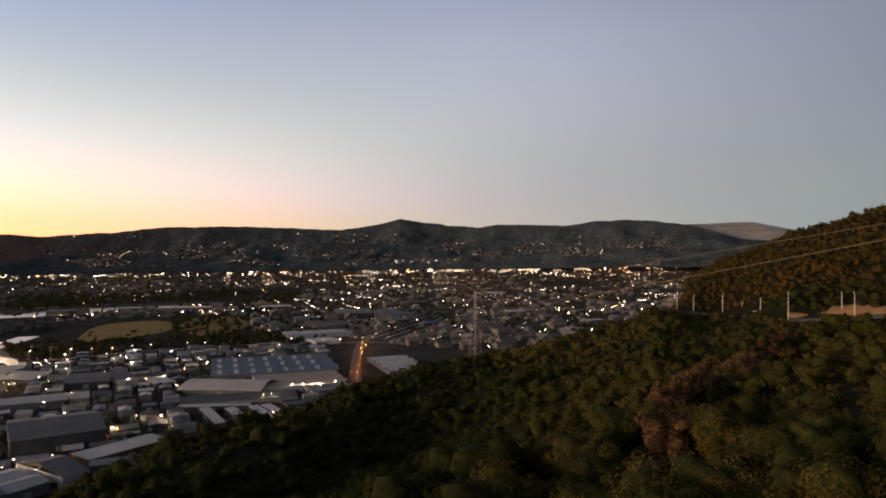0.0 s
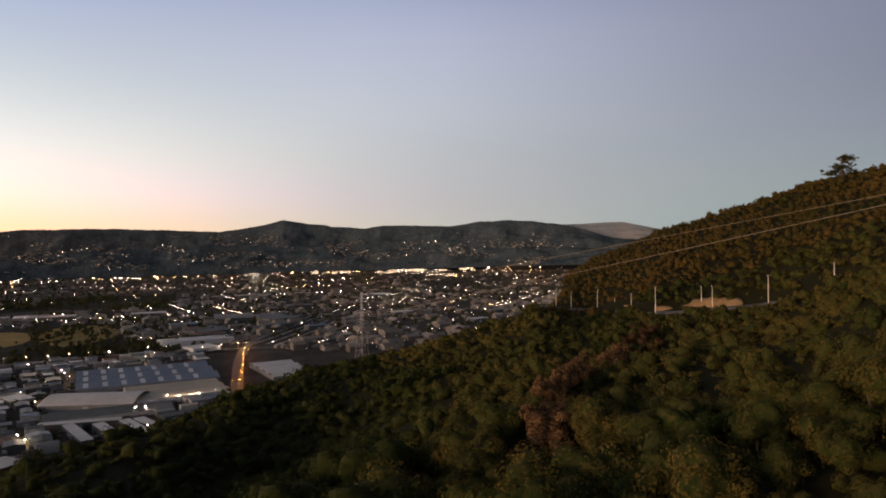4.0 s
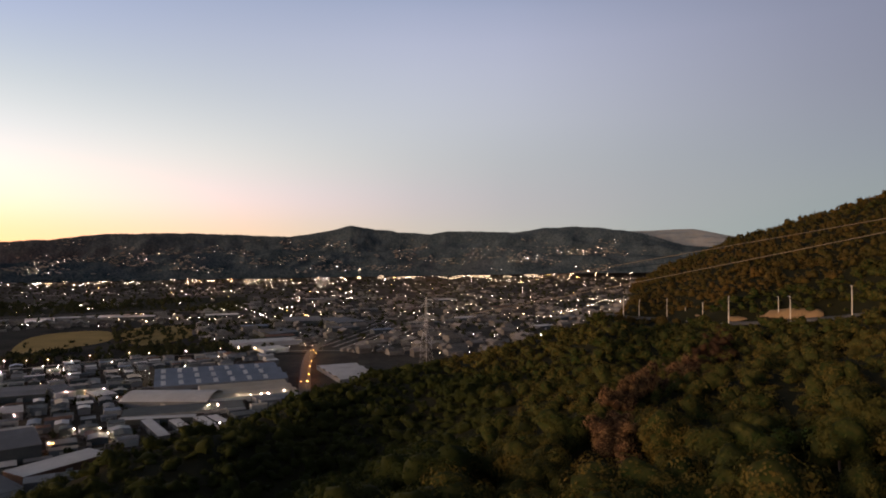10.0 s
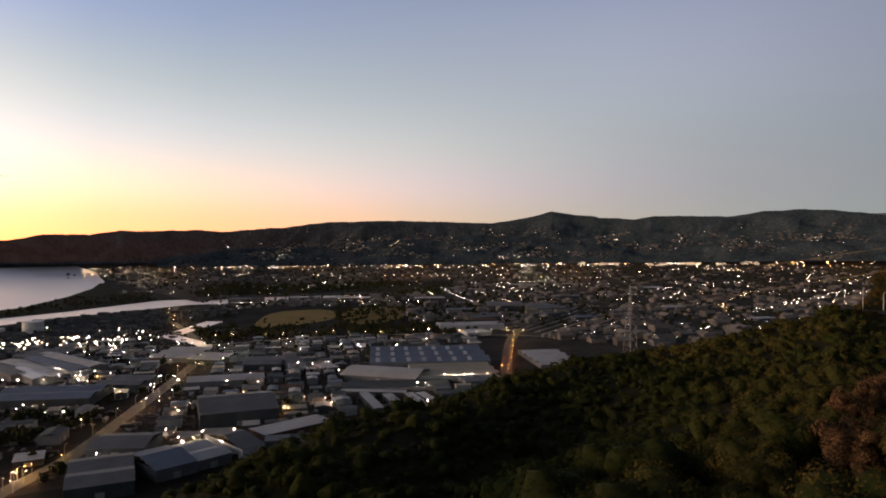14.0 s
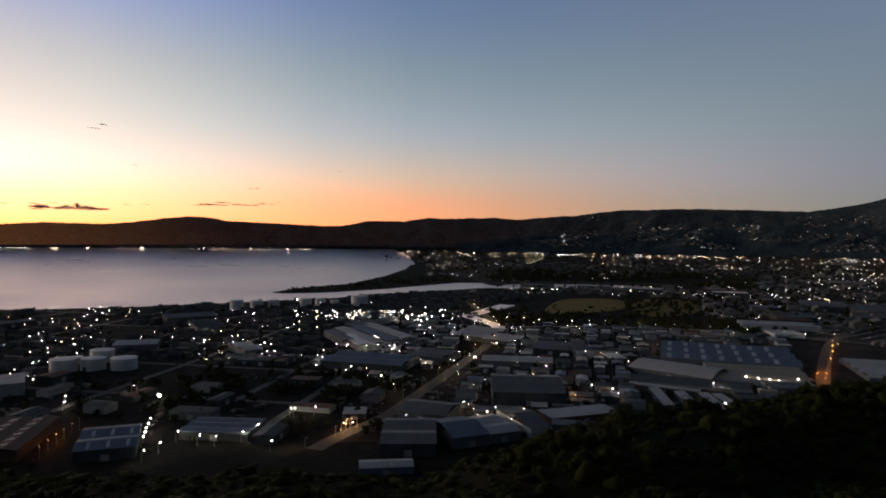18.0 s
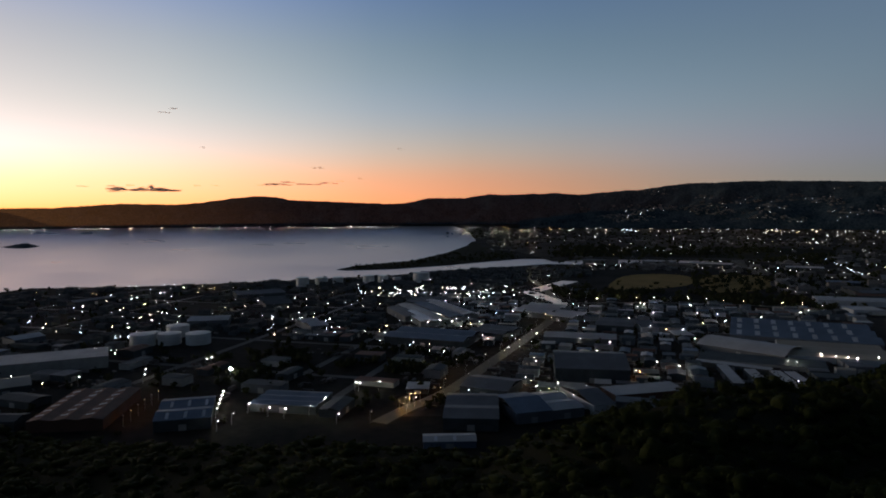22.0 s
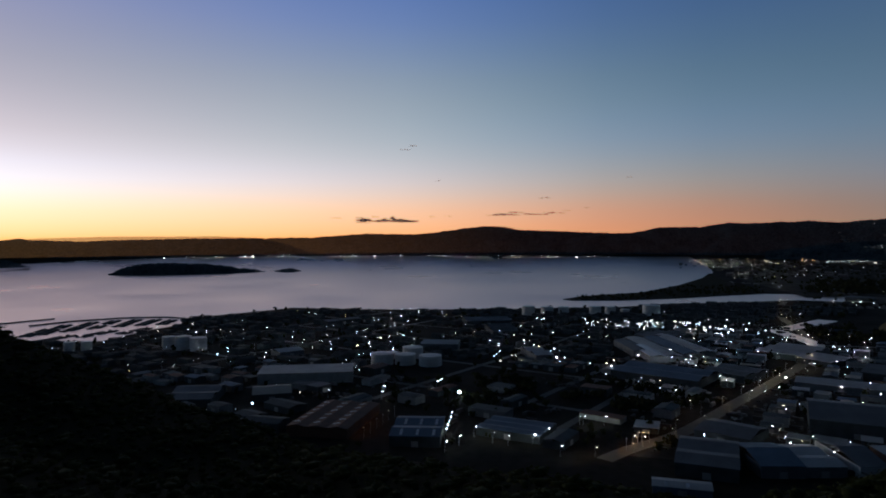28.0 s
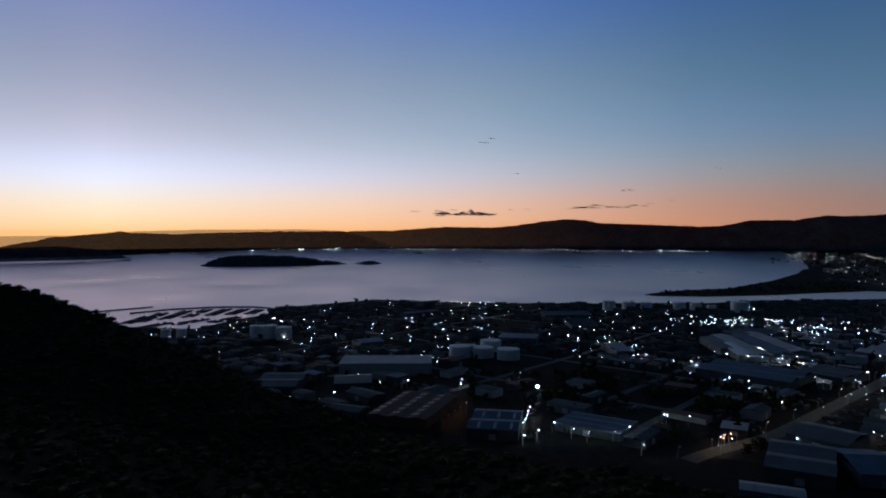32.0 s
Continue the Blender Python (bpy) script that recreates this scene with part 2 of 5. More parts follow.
M_STEEL = mat("galvanised_steel", (.42, .42, .42), (.28, .28, .28), .45, .5, 5, metal=.7)
M_WIRE = mat("cable", (.17, .14, .10), (.13, .11, .08), .7, .1, 1, bump=0, spec=.1)
M_ROOF_HOUSE = mat("house_roofs", (.035, .033, .031), (.18, .168, .155), .7, .012, .2, island=.5, coords="World", bump=0, spec=0.12)
M_WALL_HOUSE = mat("house_walls", (.26, .24, .215), (.08, .072, .064), .8, .02, .2, island=.5, coords="World", bump=0, spec=0.12)
for leafy in (M_LEAF, M_LEAF_SHADE, M_LEAF_FAR, M_RED, M_RED_DARK):
    # thin leaves let part of the light through
    t_ = leafy.node_tree
    tr_, mx_ = t_.nodes.new("ShaderNodeBsdfTranslucent"), t_.nodes.new("ShaderNodeMixShader")
    mx_.inputs[0].default_value = .25
    t_.links.new(t_.nodes["Principled BSDF"].inputs["Base Color"].links[0].from_socket, tr_.inputs["Color"])
    t_.links.new(t_.nodes["Principled BSDF"].outputs[0], mx_.inputs[1])
    t_.links.new(tr_.outputs[0], mx_.inputs[2])
    t_.links.new(mx_.outputs[0], t_.nodes["Material Output"].inputs[0])
L_WHITE = lamp_mat("lamp_white", (1.0, .92, .76), 240)
L_COOL = lamp_mat("lamp_cool", (.88, .95, 1.0), 190)
L_WARM = lamp_mat("lamp_warm", (1.0, .62, .26), 120)
L_SODIUM = lamp_mat("lamp_sodium", (1.0, .36, .07), 60)
F_WHITE = lamp_mat("far_lamp_white", (1.0, .90, .74), 38)
F_COOL = lamp_mat("far_lamp_cool", (.85, .95, 1.0), 40)
F_WARM = lamp_mat("far_lamp_warm", (1.0, .72, .42), 30)
F_SODIUM = lamp_mat("far_lamp_sodium", (1.0, .42, .12), 30)
L_DOWN = lamp_mat("shaded_lamp", (1.0, .58, .22), 520)
D_WHITE = lamp_mat("shaded_white_lamp", (1.0, .88, .68), 520)
L_DOWN_ORANGE = lamp_mat("shaded_sodium_lamp", (1.0, .36, .07), 420)
L_FLOOD = lamp_mat("lamp_flood", (1.0, .96, .88), 160)

water = bpy.data.materials.new("harbour_water")
water.use_nodes = True
t_ = water.node_tree
t_.nodes.remove(t_.nodes["Principled BSDF"])
g_ = t_.nodes.new("ShaderNodeNewGeometry")
n_ = t_.nodes.new("ShaderNodeTexNoise")
n_.inputs["Scale"].default_value, n_.inputs["Detail"].default_value = .05, 4
w_ = t_.nodes.new("ShaderNodeTexNoise")
w_.inputs["Scale"].default_value, w_.inputs["Detail"].default_value = .0028, 3
r_ = t_.nodes.new("ShaderNodeMapRange")
r_.inputs["From Min"].default_value, r_.inputs["From Max"].default_value = .3, .7
r_.inputs["To Min"].default_value, r_.inputs["To Max"].default_value = .26, .38
b_ = t_.nodes.new("ShaderNodeBump")
b_.inputs["Strength"].default_value, b_.inputs["Distance"].default_value = .10, 1.5
gl_ = t_.nodes.new("ShaderNodeBsdfGlossy")
gl_.inputs["Color"].default_value = (.90, .74, .67, 1)
di_ = t_.nodes.new("ShaderNodeBsdfDiffuse")
di_.inputs["Color"].default_value = (.02, .03, .04, 1)
mx_ = t_.nodes.new("ShaderNodeMixShader")
mx_.inputs[0].default_value = .94
for node in (n_, w_):
    t_.links.new(g_.outputs["Position"], node.inputs["Vector"])
t_.links.new(n_.outputs[0], b_.inputs["Height"])
t_.links.new(w_.outputs[0], r_.inputs[0])
t_.links.new(r_.outputs[0], gl_.inputs["Roughness"])
t_.links.new(b_.outputs[0], gl_.inputs["Normal"])
t_.links.new(di_.outputs[0], mx_.inputs[1])
t_.links.new(gl_.outputs[0], mx_.inputs[2])
t_.links.new(mx_.outputs[0], t_.nodes["Material Output"].inputs[0])


# ---- places: bearing in degrees to the left of +y, distance in metres from the foot of the lookout ----
NEAR, REACH = 3400.0, 1300.0


def pulled(d):
    """The far country is drawn in, so that it ends within five kilometres."""
    return d if d <= NEAR else NEAR + REACH * (1 - math.exp(-(d - NEAR) / REACH))


def at(az, d, z=0.0):
    e = pulled(d)
    return Vector((-math.sin(radians(az)) * e, math.cos(radians(az)) * e, EYE + (z - EYE) * e / d))


def drop(el):
    """The distance at which level ground lies el degrees below the eye."""
    return EYE / math.tan(radians(-el))


def mesh_from(name, verts, faces, mats, index=None, smooth=False):
    me = bpy.data.meshes.new(name)
    me.from_pydata([tuple(v) for v in verts], [], [tuple(int(i) for i in q) for q in faces])
    for m in mats:
        me.materials.append(m)
    if index is not None:
        me.polygons.foreach_set("material_index", np.asarray(index, dtype=np.int32))
    if smooth:
        me.polygons.foreach_set("use_smooth", np.ones(len(me.polygons), dtype=bool))
    me.update()
    return me


def part(name, bm, material, parent=None, label="", smooth=False):
    """Links a bmesh as one mesh object, under a thing or a part."""
    me = bpy.data.meshes.new(name)
    if smooth:
        for q in bm.faces:
            q.smooth = True
    bm.to_mesh(me)
    bm.free()
    me.materials.append(material)
    ob = new(name, me)
    ob.parent = parent
    return tagged(ob, label) if label else ob


def share(name, me, parent, m=None):
    """A part of its own on a mesh that is shared."""
    ob = new(name, me)
    ob.parent = parent
    if m is not None:
        ob.matrix_basis = m
    return ob


def box(bm, x0, y0, z0, x1, y1, z1):
    v = [bm.verts.new(c) for c in ((x0, y0, z0), (x1, y0, z0), (x1, y1, z0), (x0, y1, z0), (x0, y0, z1), (x1, y0, z1), (x1, y1, z1), (x0, y1, z1))]
    for q in ((3, 2, 1, 0), (4, 5, 6, 7), (0, 1, 5, 4), (1, 2, 6, 5), (2, 3, 7, 6), (3, 0, 4, 7)):
        bm.faces.new([v[i] for i in q])
    return bm


def rod(bm, a, b, r0, r1=None, n=6):
    a, b = Vector(a), Vector(b)
    q = (b - a).to_track_quat("Z", "Y").to_matrix()
    r1 = r0 if r1 is None else r1
    lo = [bm.verts.new(a + q @ Vector((math.cos(2 * math.pi * i / n) * r0, math.sin(2 * math.pi * i / n) * r0, 0))) for i in range(n)]
    hi = [bm.verts.new(b + q @ Vector((math.cos(2 * math.pi * i / n) * r1, math.sin(2 * math.pi * i / n) * r1, 0))) for i in range(n)]
    for i in range(n):
        bm.faces.new((lo[i], lo[(i + 1) % n], hi[(i + 1) % n], hi[i]))
    bm.faces.new(lo[::-1])
    bm.faces.new(hi)
    return bm


# ---- the valley floor and the harbour ----
def sheet(outline, step, levels, z, depth):
    """A sheet with the outline (bearing, elevation), cut fine enough to follow the ground, with a bank of that depth at its rim."""
    bm = bmesh.new()
    bm.faces.new([bm.verts.new((a, e, 0)) for a, e in outline])
    lo, hi = min(a for a, e in outline), max(a for a, e in outline)
    for k in range(1, int((hi - lo) / step)):
        bmesh.ops.bisect_plane(bm, geom=bm.verts[:] + bm.edges[:] + bm.faces[:], plane_co=(lo + k * step, 0, 0), plane_no=(1, 0, 0))
    for e in levels:
        bmesh.ops.bisect_plane(bm, geom=bm.verts[:] + bm.edges[:] + bm.faces[:], plane_co=(0, e, 0), plane_no=(0, 1, 0))
    bmesh.ops.triangulate(bm, faces=[q for q in bm.faces if len(q.verts) > 4])
    for v in bm.verts:
        v.co = at(v.co.x, drop(v.co.y), z)
    if depth:
        rim = [e for e in bm.edges if e.is_boundary]
        made = bmesh.ops.extrude_edge_only(bm, edges=rim)["geom"]
        for v in made:
            if isinstance(v, bmesh.types.BMVert):
                v.co.z -= depth
    bmesh.ops.recalc_face_normals(bm, faces=bm.faces[:])
    return bm


LEVELS = [-30, -20, -14, -10, -8, -6.5, -5, -4, -3.4, -3.03, -2.8, -2.6, -2.4, -2.2, -2.0, -1.8, -1.6, -1.4, -1.2, -1.0, -0.8]
COAST = [(112, -7.0), (96, -7.75), (92.4, -7.6), (88.5, -7.9), (85.3, -7.3), (82.9, -7.0), (82.6, -6.5), (79, -6.3), (76, -6.1), (74.1, -5.94),
         (69.3, -6.18), (62.6, -6.31), (56, -6.25), (51.5, -6.1), (46.9, -5.97), (42.1, -5.55), (37.8, -5.33), (35, -5.1), (33.6, -5.0),
         (30.6, -4.98), (27, -4.88), (22, -4.66), (17, -4.22), (12.5, -3.72), (12.5, -3.62), (17, -4.05), (22, -4.38), (27, -4.46), (30.6, -4.6), (33, -4.52), (35.8, -4.55),
         (39.2, -4.85), (42.1, -5.12), (46.9, -5.40), (50.6, -5.46), (51.35, -5.38), (50.2, -5.18), (48.8, -5.01), (45, -4.72), (42.1, -4.06),
         (40.2, -3.42), (39.55, -3.0), (40.1, -2.3), (41.4, -1.76), (47, -1.78), (53.3, -1.79), (68.3, -1.66), (81.6, -1.60), (89.1, -1.74), (93.2, -1.9), (112, -2.1)]
LAND = [(210, -45), (-150, -45), (-150, -0.6), (-61, -0.6), (-61, -0.95), (2, -0.95), (3, -1.45), (113, -1.45), (113, -0.6), (210, -0.6), (210, -2.1)] + COAST[::-1] + [(210, -7.0)]
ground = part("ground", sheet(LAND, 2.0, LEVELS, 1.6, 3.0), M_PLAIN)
tagged(ground, "dark flat valley floor of industrial land and suburbs", "ground", kind="structure")
sea = part("water", sheet([(112, -9), (10, -9), (10, -1.5), (112, -1.5)], 2.0, LEVELS, 0.0, 0), water, smooth=True)
tagged(sea, "calm grey-blue harbour water at dusk", "water", kind="structure")


def field_sheet(name, pts, z, material, label, category, step=1.5):
    if category == "field":
        for _ in range(2):
            pts = [(p[0] * (1 - k) + q[0] * k, p[1] * (1 - k) + q[1] * k) for p, q in zip(pts, pts[1:] + pts[:1]) for k in (.22, .78)]
    ob = part(name, sheet([(a, -math.degrees(math.atan(EYE / d))) for a, d in pts], step, LEVELS, z, 0), material)
    return tagged(ob, label, category, kind="structure")


M_SCRUB = mat("scrub", (.016, .018, .010), (.034, .030, .016), .95, .03, .4, coords="World", bump=0, spec=0.03)
field_sheet("scrub", [(51.0, 1915), (46.9, 1915), (42.2, 2020), (39.4, 2130), (36, 2270), (36.5, 2500), (39.0, 2900), (39.8, 3350), (39.95, 3300), (40.35, 2980), (42.2, 2510), (45, 2170), (48.8, 2045), (50.5, 1960)], 1.75, M_SCRUB, "dark scrub on the spit by the river mouth", "scrub", .75)
field_sheet("scrub", [(33, 2330), (26, 2390), (18, 2420), (12, 2440), (12, 3050), (20, 3050), (29, 2900), (33, 2700)], 1.74, M_SCRUB, "dark wooded park beside the river", "scrub")
# lighter, warmer ground sheets: the lamplit tone of the town put into colour
M_SUBURB = mat("suburb_ground", (.028, .026, .022), (.085, .075, .062), .95, .012, .09, coords="World", bump=0, spec=.03)
M_YARDS = mat("paved_yards", (.026, .021, .017), (.080, .063, .048), .9, .02, .15, coords="World", bump=0, spec=.05)
field_sheet("suburb_ground", [(-27, 800), (0, 880), (6.5, 1245), (12, 1340), (14, 2300), (30, 2250), (33, 2150), (37.5, 2900), (38.6, 5200), (-27, 6500)], 1.70, M_SUBURB, "built-up ground of the suburbs, lamplit brown put into its colour", "ground", 2.0)
field_sheet("paved_yards", [(46, 560), (40, 560), (30, 575), (20, 640), (10, 760), (3, 900), (3, 1240), (14, 1250), (32, 1200), (33.2, 1030), (37.6, 770)], 1.725, M_YARDS, "paved yards round the warehouses, lit tone put into their colour", "yard", 2.0)
field_sheet("field", [(29, 1431), (25.4, 1473), (21.7, 1580), (22.1, 1823), (27.2, 1790)], 1.75, M_FIELD, "dry golden grass field by the river", "field")
field_sheet("field", [(21.4, 1560), (19.7, 1440), (16, 1573), (16.2, 1850), (19.8, 1860), (21.4, 1760)], 1.75, M_FIELD, "dry rough grass with scattered trees", "field")


def ribbon(name, pts, width, z, material, label, category):
    """A road or stream along points of the plain (x, y)."""
    pts = [Vector(p) for p in pts]
    fine = []
    for i in range(len(pts) - 1):
        a, b = pts[max(i - 1, 0)], pts[min(i + 2, len(pts) - 1)]
        for k in range(6):
            s = k / 6
            p, q = pts[i], pts[i + 1]
            fine.append(0.5 * (2 * p + (q - a) * s + (2 * a - 5 * p + 4 * q - b) * s * s + (3 * p - a - 3 * q + b) * s ** 3))
    fine.append(pts[-1])
    verts, faces = [], []
    for i, p in enumerate(fine):
        t = (fine[min(i + 1, len(fine) - 1)] - fine[max(i - 1, 0)]).normalized()
        w = width if isinstance(width, (int, float)) else width[0] + (width[1] - width[0]) * i / (len(fine) - 1)
        s = Vector((-t.y, t.x)) * w / 2
        verts += [(*(p + s), z), (*(p - s), z)]
        if i:
            faces.append((2 * i - 2, 2 * i, 2 * i + 1, 2 * i - 1))
    ob = new(name, mesh_from(name, verts, faces, [material]))
    return tagged(ob, label, category, kind="structure")


def plan(az, d):
    return Vector((-math.sin(radians(az)) * d, math.cos(radians(az)) * d))


ROAD_PTS = [plan(48, 545), plan(45.7, 580), plan(41.75, 642), plan(37.9, 772), plan(35.45, 889), plan(33.35, 1035), plan(32.5, 1162), plan(33.5, 1400), plan(35, 1700), plan(34.5, 2000)]
ribbon("road", ROAD_PTS, 15, 1.80, M_ROAD, "straight lamplit main road through the industrial area", "road")
ribbon("road", [plan(7.5, 860), plan(7.0, 1253), plan(5, 1500)], 16, 1.79, M_ROAD, "orange-lit street between two warehouses", "road")
ribbon("road", [plan(33, 1230), plan(22, 1290), plan(12, 1300), plan(3, 1280)], 12, 1.78, M_ROAD, "road with a row of street lamps along the trees", "road")
ribbon("stream", [plan(31.6, 1600), plan(33.2, 1490), plan(34.8, 1390), plan(34.0, 1325), plan(32.4, 1235), plan(33.3, 1165)], (40, 22), 1.82, water, "pale winding stream reflecting the sky", "water")

# ---- the hills round the harbour and the valley ----
def hills(name, crest, foot, d_foot, d_crest, material, label, rough, az0, az1, step=0.14, rows=22, seed=0.0):
    """A range of hills: crest and foot are (bearing, elevation) lines, joined by a slope broken by spurs and gullies."""
    ca, ce = zip(*sorted(crest))
    fa, fe = zip(*sorted(foot))
    cols = int((az1 - az0) / step) + 1
    verts, faces = [], []
    for i in range(cols):
        a = az0 + i * step
        top, low = np.interp(a, ca, ce), np.interp(a, fa, fe)
        top += rough * (noise.fractal(Vector((a * 0.9, seed, 0)), 1.0, 2.0, 5)) + rough * .7 * noise.noise(Vector((a * 7.0, seed, 3)))
        for k in range(rows + 1):
            s = k / rows
            spur = .7 * noise.fractal(Vector((a * 0.24 + s * .9, s * 2.0 + seed, 7)), 1.0, 2.0, 3) + .2 * (.45 - abs(noise.noise(Vector((a * .6 + s * 1.3, s * .7 + seed, 2))) * 1.8)) + .09 * noise.noise(Vector((a * 2.6 + s, s * 5 + seed, 4)))
            e = low + (top - low) * (s ** 0.85) + (top - low) * .26 * spur * math.sin(math.pi * s)
            d = d_foot + (d_crest - d_foot) * s - 55 * spur * math.sin(math.pi * min(1, s * 1.05))
            verts.append((-math.sin(radians(a)) * d, math.cos(radians(a)) * d, EYE + d * math.tan(radians(e))))
    n = rows + 1
    for i in range(cols - 1):
        for k in range(n - 1):
            j = i * n + k
            faces.append((j, j + 1, j + n + 1, j + n))
    ob = new(name, mesh_from(name, verts, faces, [material], smooth=True))
    return tagged(ob, label, "hills", kind="structure")


WEST = [(112, -.9), (101.6, -1.12), (98.1, -.46), (93.9, -.08), (90.3, -.3), (87.3, -.2), (82.5, -.12), (78.8, -.12), (72.2, -.07), (67.9, .24), (64, .15), (62.1, .29), (60, .62),
        (57.3, .86), (54.7, .47), (51.5, .36), (48.8, .22), (45.9, .16), (43.6, .62), (40.6, .64), (38.5, .92), (36, .9), (33, 1.02), (31, .86), (28, 1.12), (26.2, 1.23), (22.4, 1.70),
        (17, 1.82), (12.8, 1.72), (8.7, 1.58), (6, 1.98), (4.6, 2.3), (3.6, 2.55), (2.4, 2.36), (1.2, 2.21), (-.8, 1.98), (-3.2, 1.83), (-4.6, 2.07), (-7, 2.06), (-10.3, 1.95), (-12.6, 2.31), (-15.3, 2.43),
        (-17.5, 2.28), (-19.3, 2.06), (-21.5, 1.6), (-24, .8), (-30, .4), (-60, 2)]
WEST_FOOT = [(112, -2.1), (93.2, -1.92), (89.1, -1.76), (81.6, -1.62), (68.3, -1.68), (53.3, -1.81), (41.4, -1.78), (34, -1.75), (25, -1.8), (15, -1.75), (5, -1.65), (-5, -1.5), (-15, -1.3), (-25, -1.1), (-60, -1)]
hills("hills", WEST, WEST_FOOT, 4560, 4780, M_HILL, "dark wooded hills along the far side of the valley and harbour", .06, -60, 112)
hills("hills", [(-15, 1.0), (-19.7, 2.0), (-21.5, 2.02), (-23.1, 2.1), (-24.7, 2.12), (-27.2, 1.57), (-32, .8)], [(-15, .2), (-32, .2)], 4830, 4900, M_HILL_GREY, "hills further up the valley, haze put into their colour", .03, -34, -13, seed=4.0)
hills("hills", [(108, -.4), (97, -.35), (92.4, -.05), (88, .06), (82, .05), (80, .06), (77, -.08), (75, -.5), (73, -1.2), (71, -1.8), (69.5, -2.15)], [(108, -2.25), (66, -2.25)], 4840, 4900, M_RIDGE, "mountains beyond the harbour, haze put into their colour", .02, 69.5, 108, seed=8.0)
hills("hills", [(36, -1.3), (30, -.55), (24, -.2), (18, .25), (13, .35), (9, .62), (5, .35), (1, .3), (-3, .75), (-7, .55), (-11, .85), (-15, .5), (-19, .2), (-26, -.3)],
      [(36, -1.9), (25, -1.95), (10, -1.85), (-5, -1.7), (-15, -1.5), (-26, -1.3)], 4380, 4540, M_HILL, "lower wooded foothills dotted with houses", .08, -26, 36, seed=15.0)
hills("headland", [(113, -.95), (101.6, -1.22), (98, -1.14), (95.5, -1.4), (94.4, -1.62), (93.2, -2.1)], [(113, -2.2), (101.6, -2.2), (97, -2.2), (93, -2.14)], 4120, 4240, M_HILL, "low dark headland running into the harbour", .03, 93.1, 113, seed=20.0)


def island(name, a0, a1, base, tops, label, seed):
    """A low island between two bearings, its base that far below the eye; tops: (bearing, elevation)."""
    ta, te = zip(*sorted(tops))
    d0 = pulled(drop(base))
    n, rows = 90, 8
    verts, faces = [], []
    for i in range(n + 1):
        a = a0 + (a1 - a0) * i / n
        top = np.interp(a, ta, te) + .10 * noise.fractal(Vector((a * 1.6, seed, 0)), .8, 2, 5)
        top = max(top, base + .015)
        w = 150 * math.sin(math.pi * i / n) ** .6 + 4
        for k in range(rows + 1):
            s = k / rows
            e = base + (top - base) * math.sin(math.pi * s) ** .7
            d = d0 - w + 2 * w * s
            z = EYE + d0 * math.tan(radians(e))
            if k in (0, rows):
                z -= 3
            verts.append((-math.sin(radians(a)) * d, math.cos(radians(a)) * d, z))
    for i in range(n):
        for k in range(rows):
            j = i * (rows + 1) + k
            faces.append((j, j + 1, j + rows + 2, j + rows + 1))
    return tagged(new(name, mesh_from(name, verts, faces, [M_HILL], smooth=True)), label, "island", kind="structure")


island("island", 76.3, 88.0, -2.88, [(88, -2.8), (87, -2.36), (86, -2.12), (84.8, -2.0), (83, -2.06), (81, -2.14), (80, -2.25), (78.5, -2.5), (77, -2.7), (76.3, -2.85)], "long dark wooded island in the harbour", 1.0)
island("islet", 73.4, 75.6, -2.86, [(75.6, -2.8), (74.9, -2.7), (74.3, -2.62), (73.8, -2.75), (73.4, -2.82)], "small dark rocky islet in the harbour", 5.0)

# ---- the near hillside ----
SPUR = [(-17.6, -5.7, 245), (-10.3, -7.7, 245), (-4.6, -9.0, 235), (2.1, -10.1, 215), (5.5, -11.4, 195), (8.8, -12.3, 170), (15.7, -13.9, 135), (22, -15.5, 120), (27, -17.4, 110), (32, -19.2, 105), (36, -20.6, 105), (40, -22.2, 105),
        (46, -21.1, 105), (56, -20.0, 112), (66, -19.0, 132), (70, -18.0, 152), (75, -16.6, 180), (79, -14.6, 200), (85, -11.8, 235), (90, -9.2, 255), (95, -6.4, 270), (101, -3.85, 280), (110, -2.2, 290), (130, -1.5, 250), (210, 2, 200)]
BANK = [(-17.6, -5.7, 270, -4.9, -4.5), (-20, -6.0, 300, -5.15, -2.4), (-22.3, -6.1, 292, -5.2, -.95), (-24.6, -6.2, 265, -5.25, .0), (-27.3, -6.4, 232, -5.4, 1.1), (-31, -6.3, 226, -5.1, 2.3),
        (-35, -5.9, 218, -4.6, 3.55), (-38.6, -4.7, 205, -3.6, 4.7), (-43, -2.2, 195, -2.0, 5.6), (-50, .2, 190, -1, 6.6), (-80, 4, 180, 3, 8), (-150, 4, 180, 3, 7)]
RR = np.concatenate([np.array([0.0, 3, 6, 10, 15]), np.geomspace(20, 900, 95)])


def profile(az, el, r):
    """From the foot of the lookout down and across a hollow to the next crest."""
    z50 = np.interp(az, [-50, -40, -20, 0, 20, 40], [-17.5, -18.5, -21, -25, -28, -29])
    zc = r * math.tan(radians(el))
    rm = .62 * r
    dip = np.interp(az, [-22, -12, -2, 10, 20, 30, 60, 80, 100], [0, 2.5, 7, 8, 5, 3, 3, 8, 14])
    pts = [(0, -3.0), (3, -3.4), (10, -8), (24, .62 * z50), (50, z50)]
    if rm > 60:
        zm = z50 + (zc - z50) * (rm - 50) / (r - 50) - dip
        pts.append((rm, zm))
    return pts + [(r, zc)]


def spur_row(az, el, r):
    pts = profile(az, el, r)
    zc = pts[-1][1]
    fall = .25 if -13 < az < 9 else .42
    pts += [(r + 12, zc - 2.5), (r + 12 + (EYE - 2 + zc) / fall, -EYE - 1)]
    return np.interp(RR, *zip(*pts))


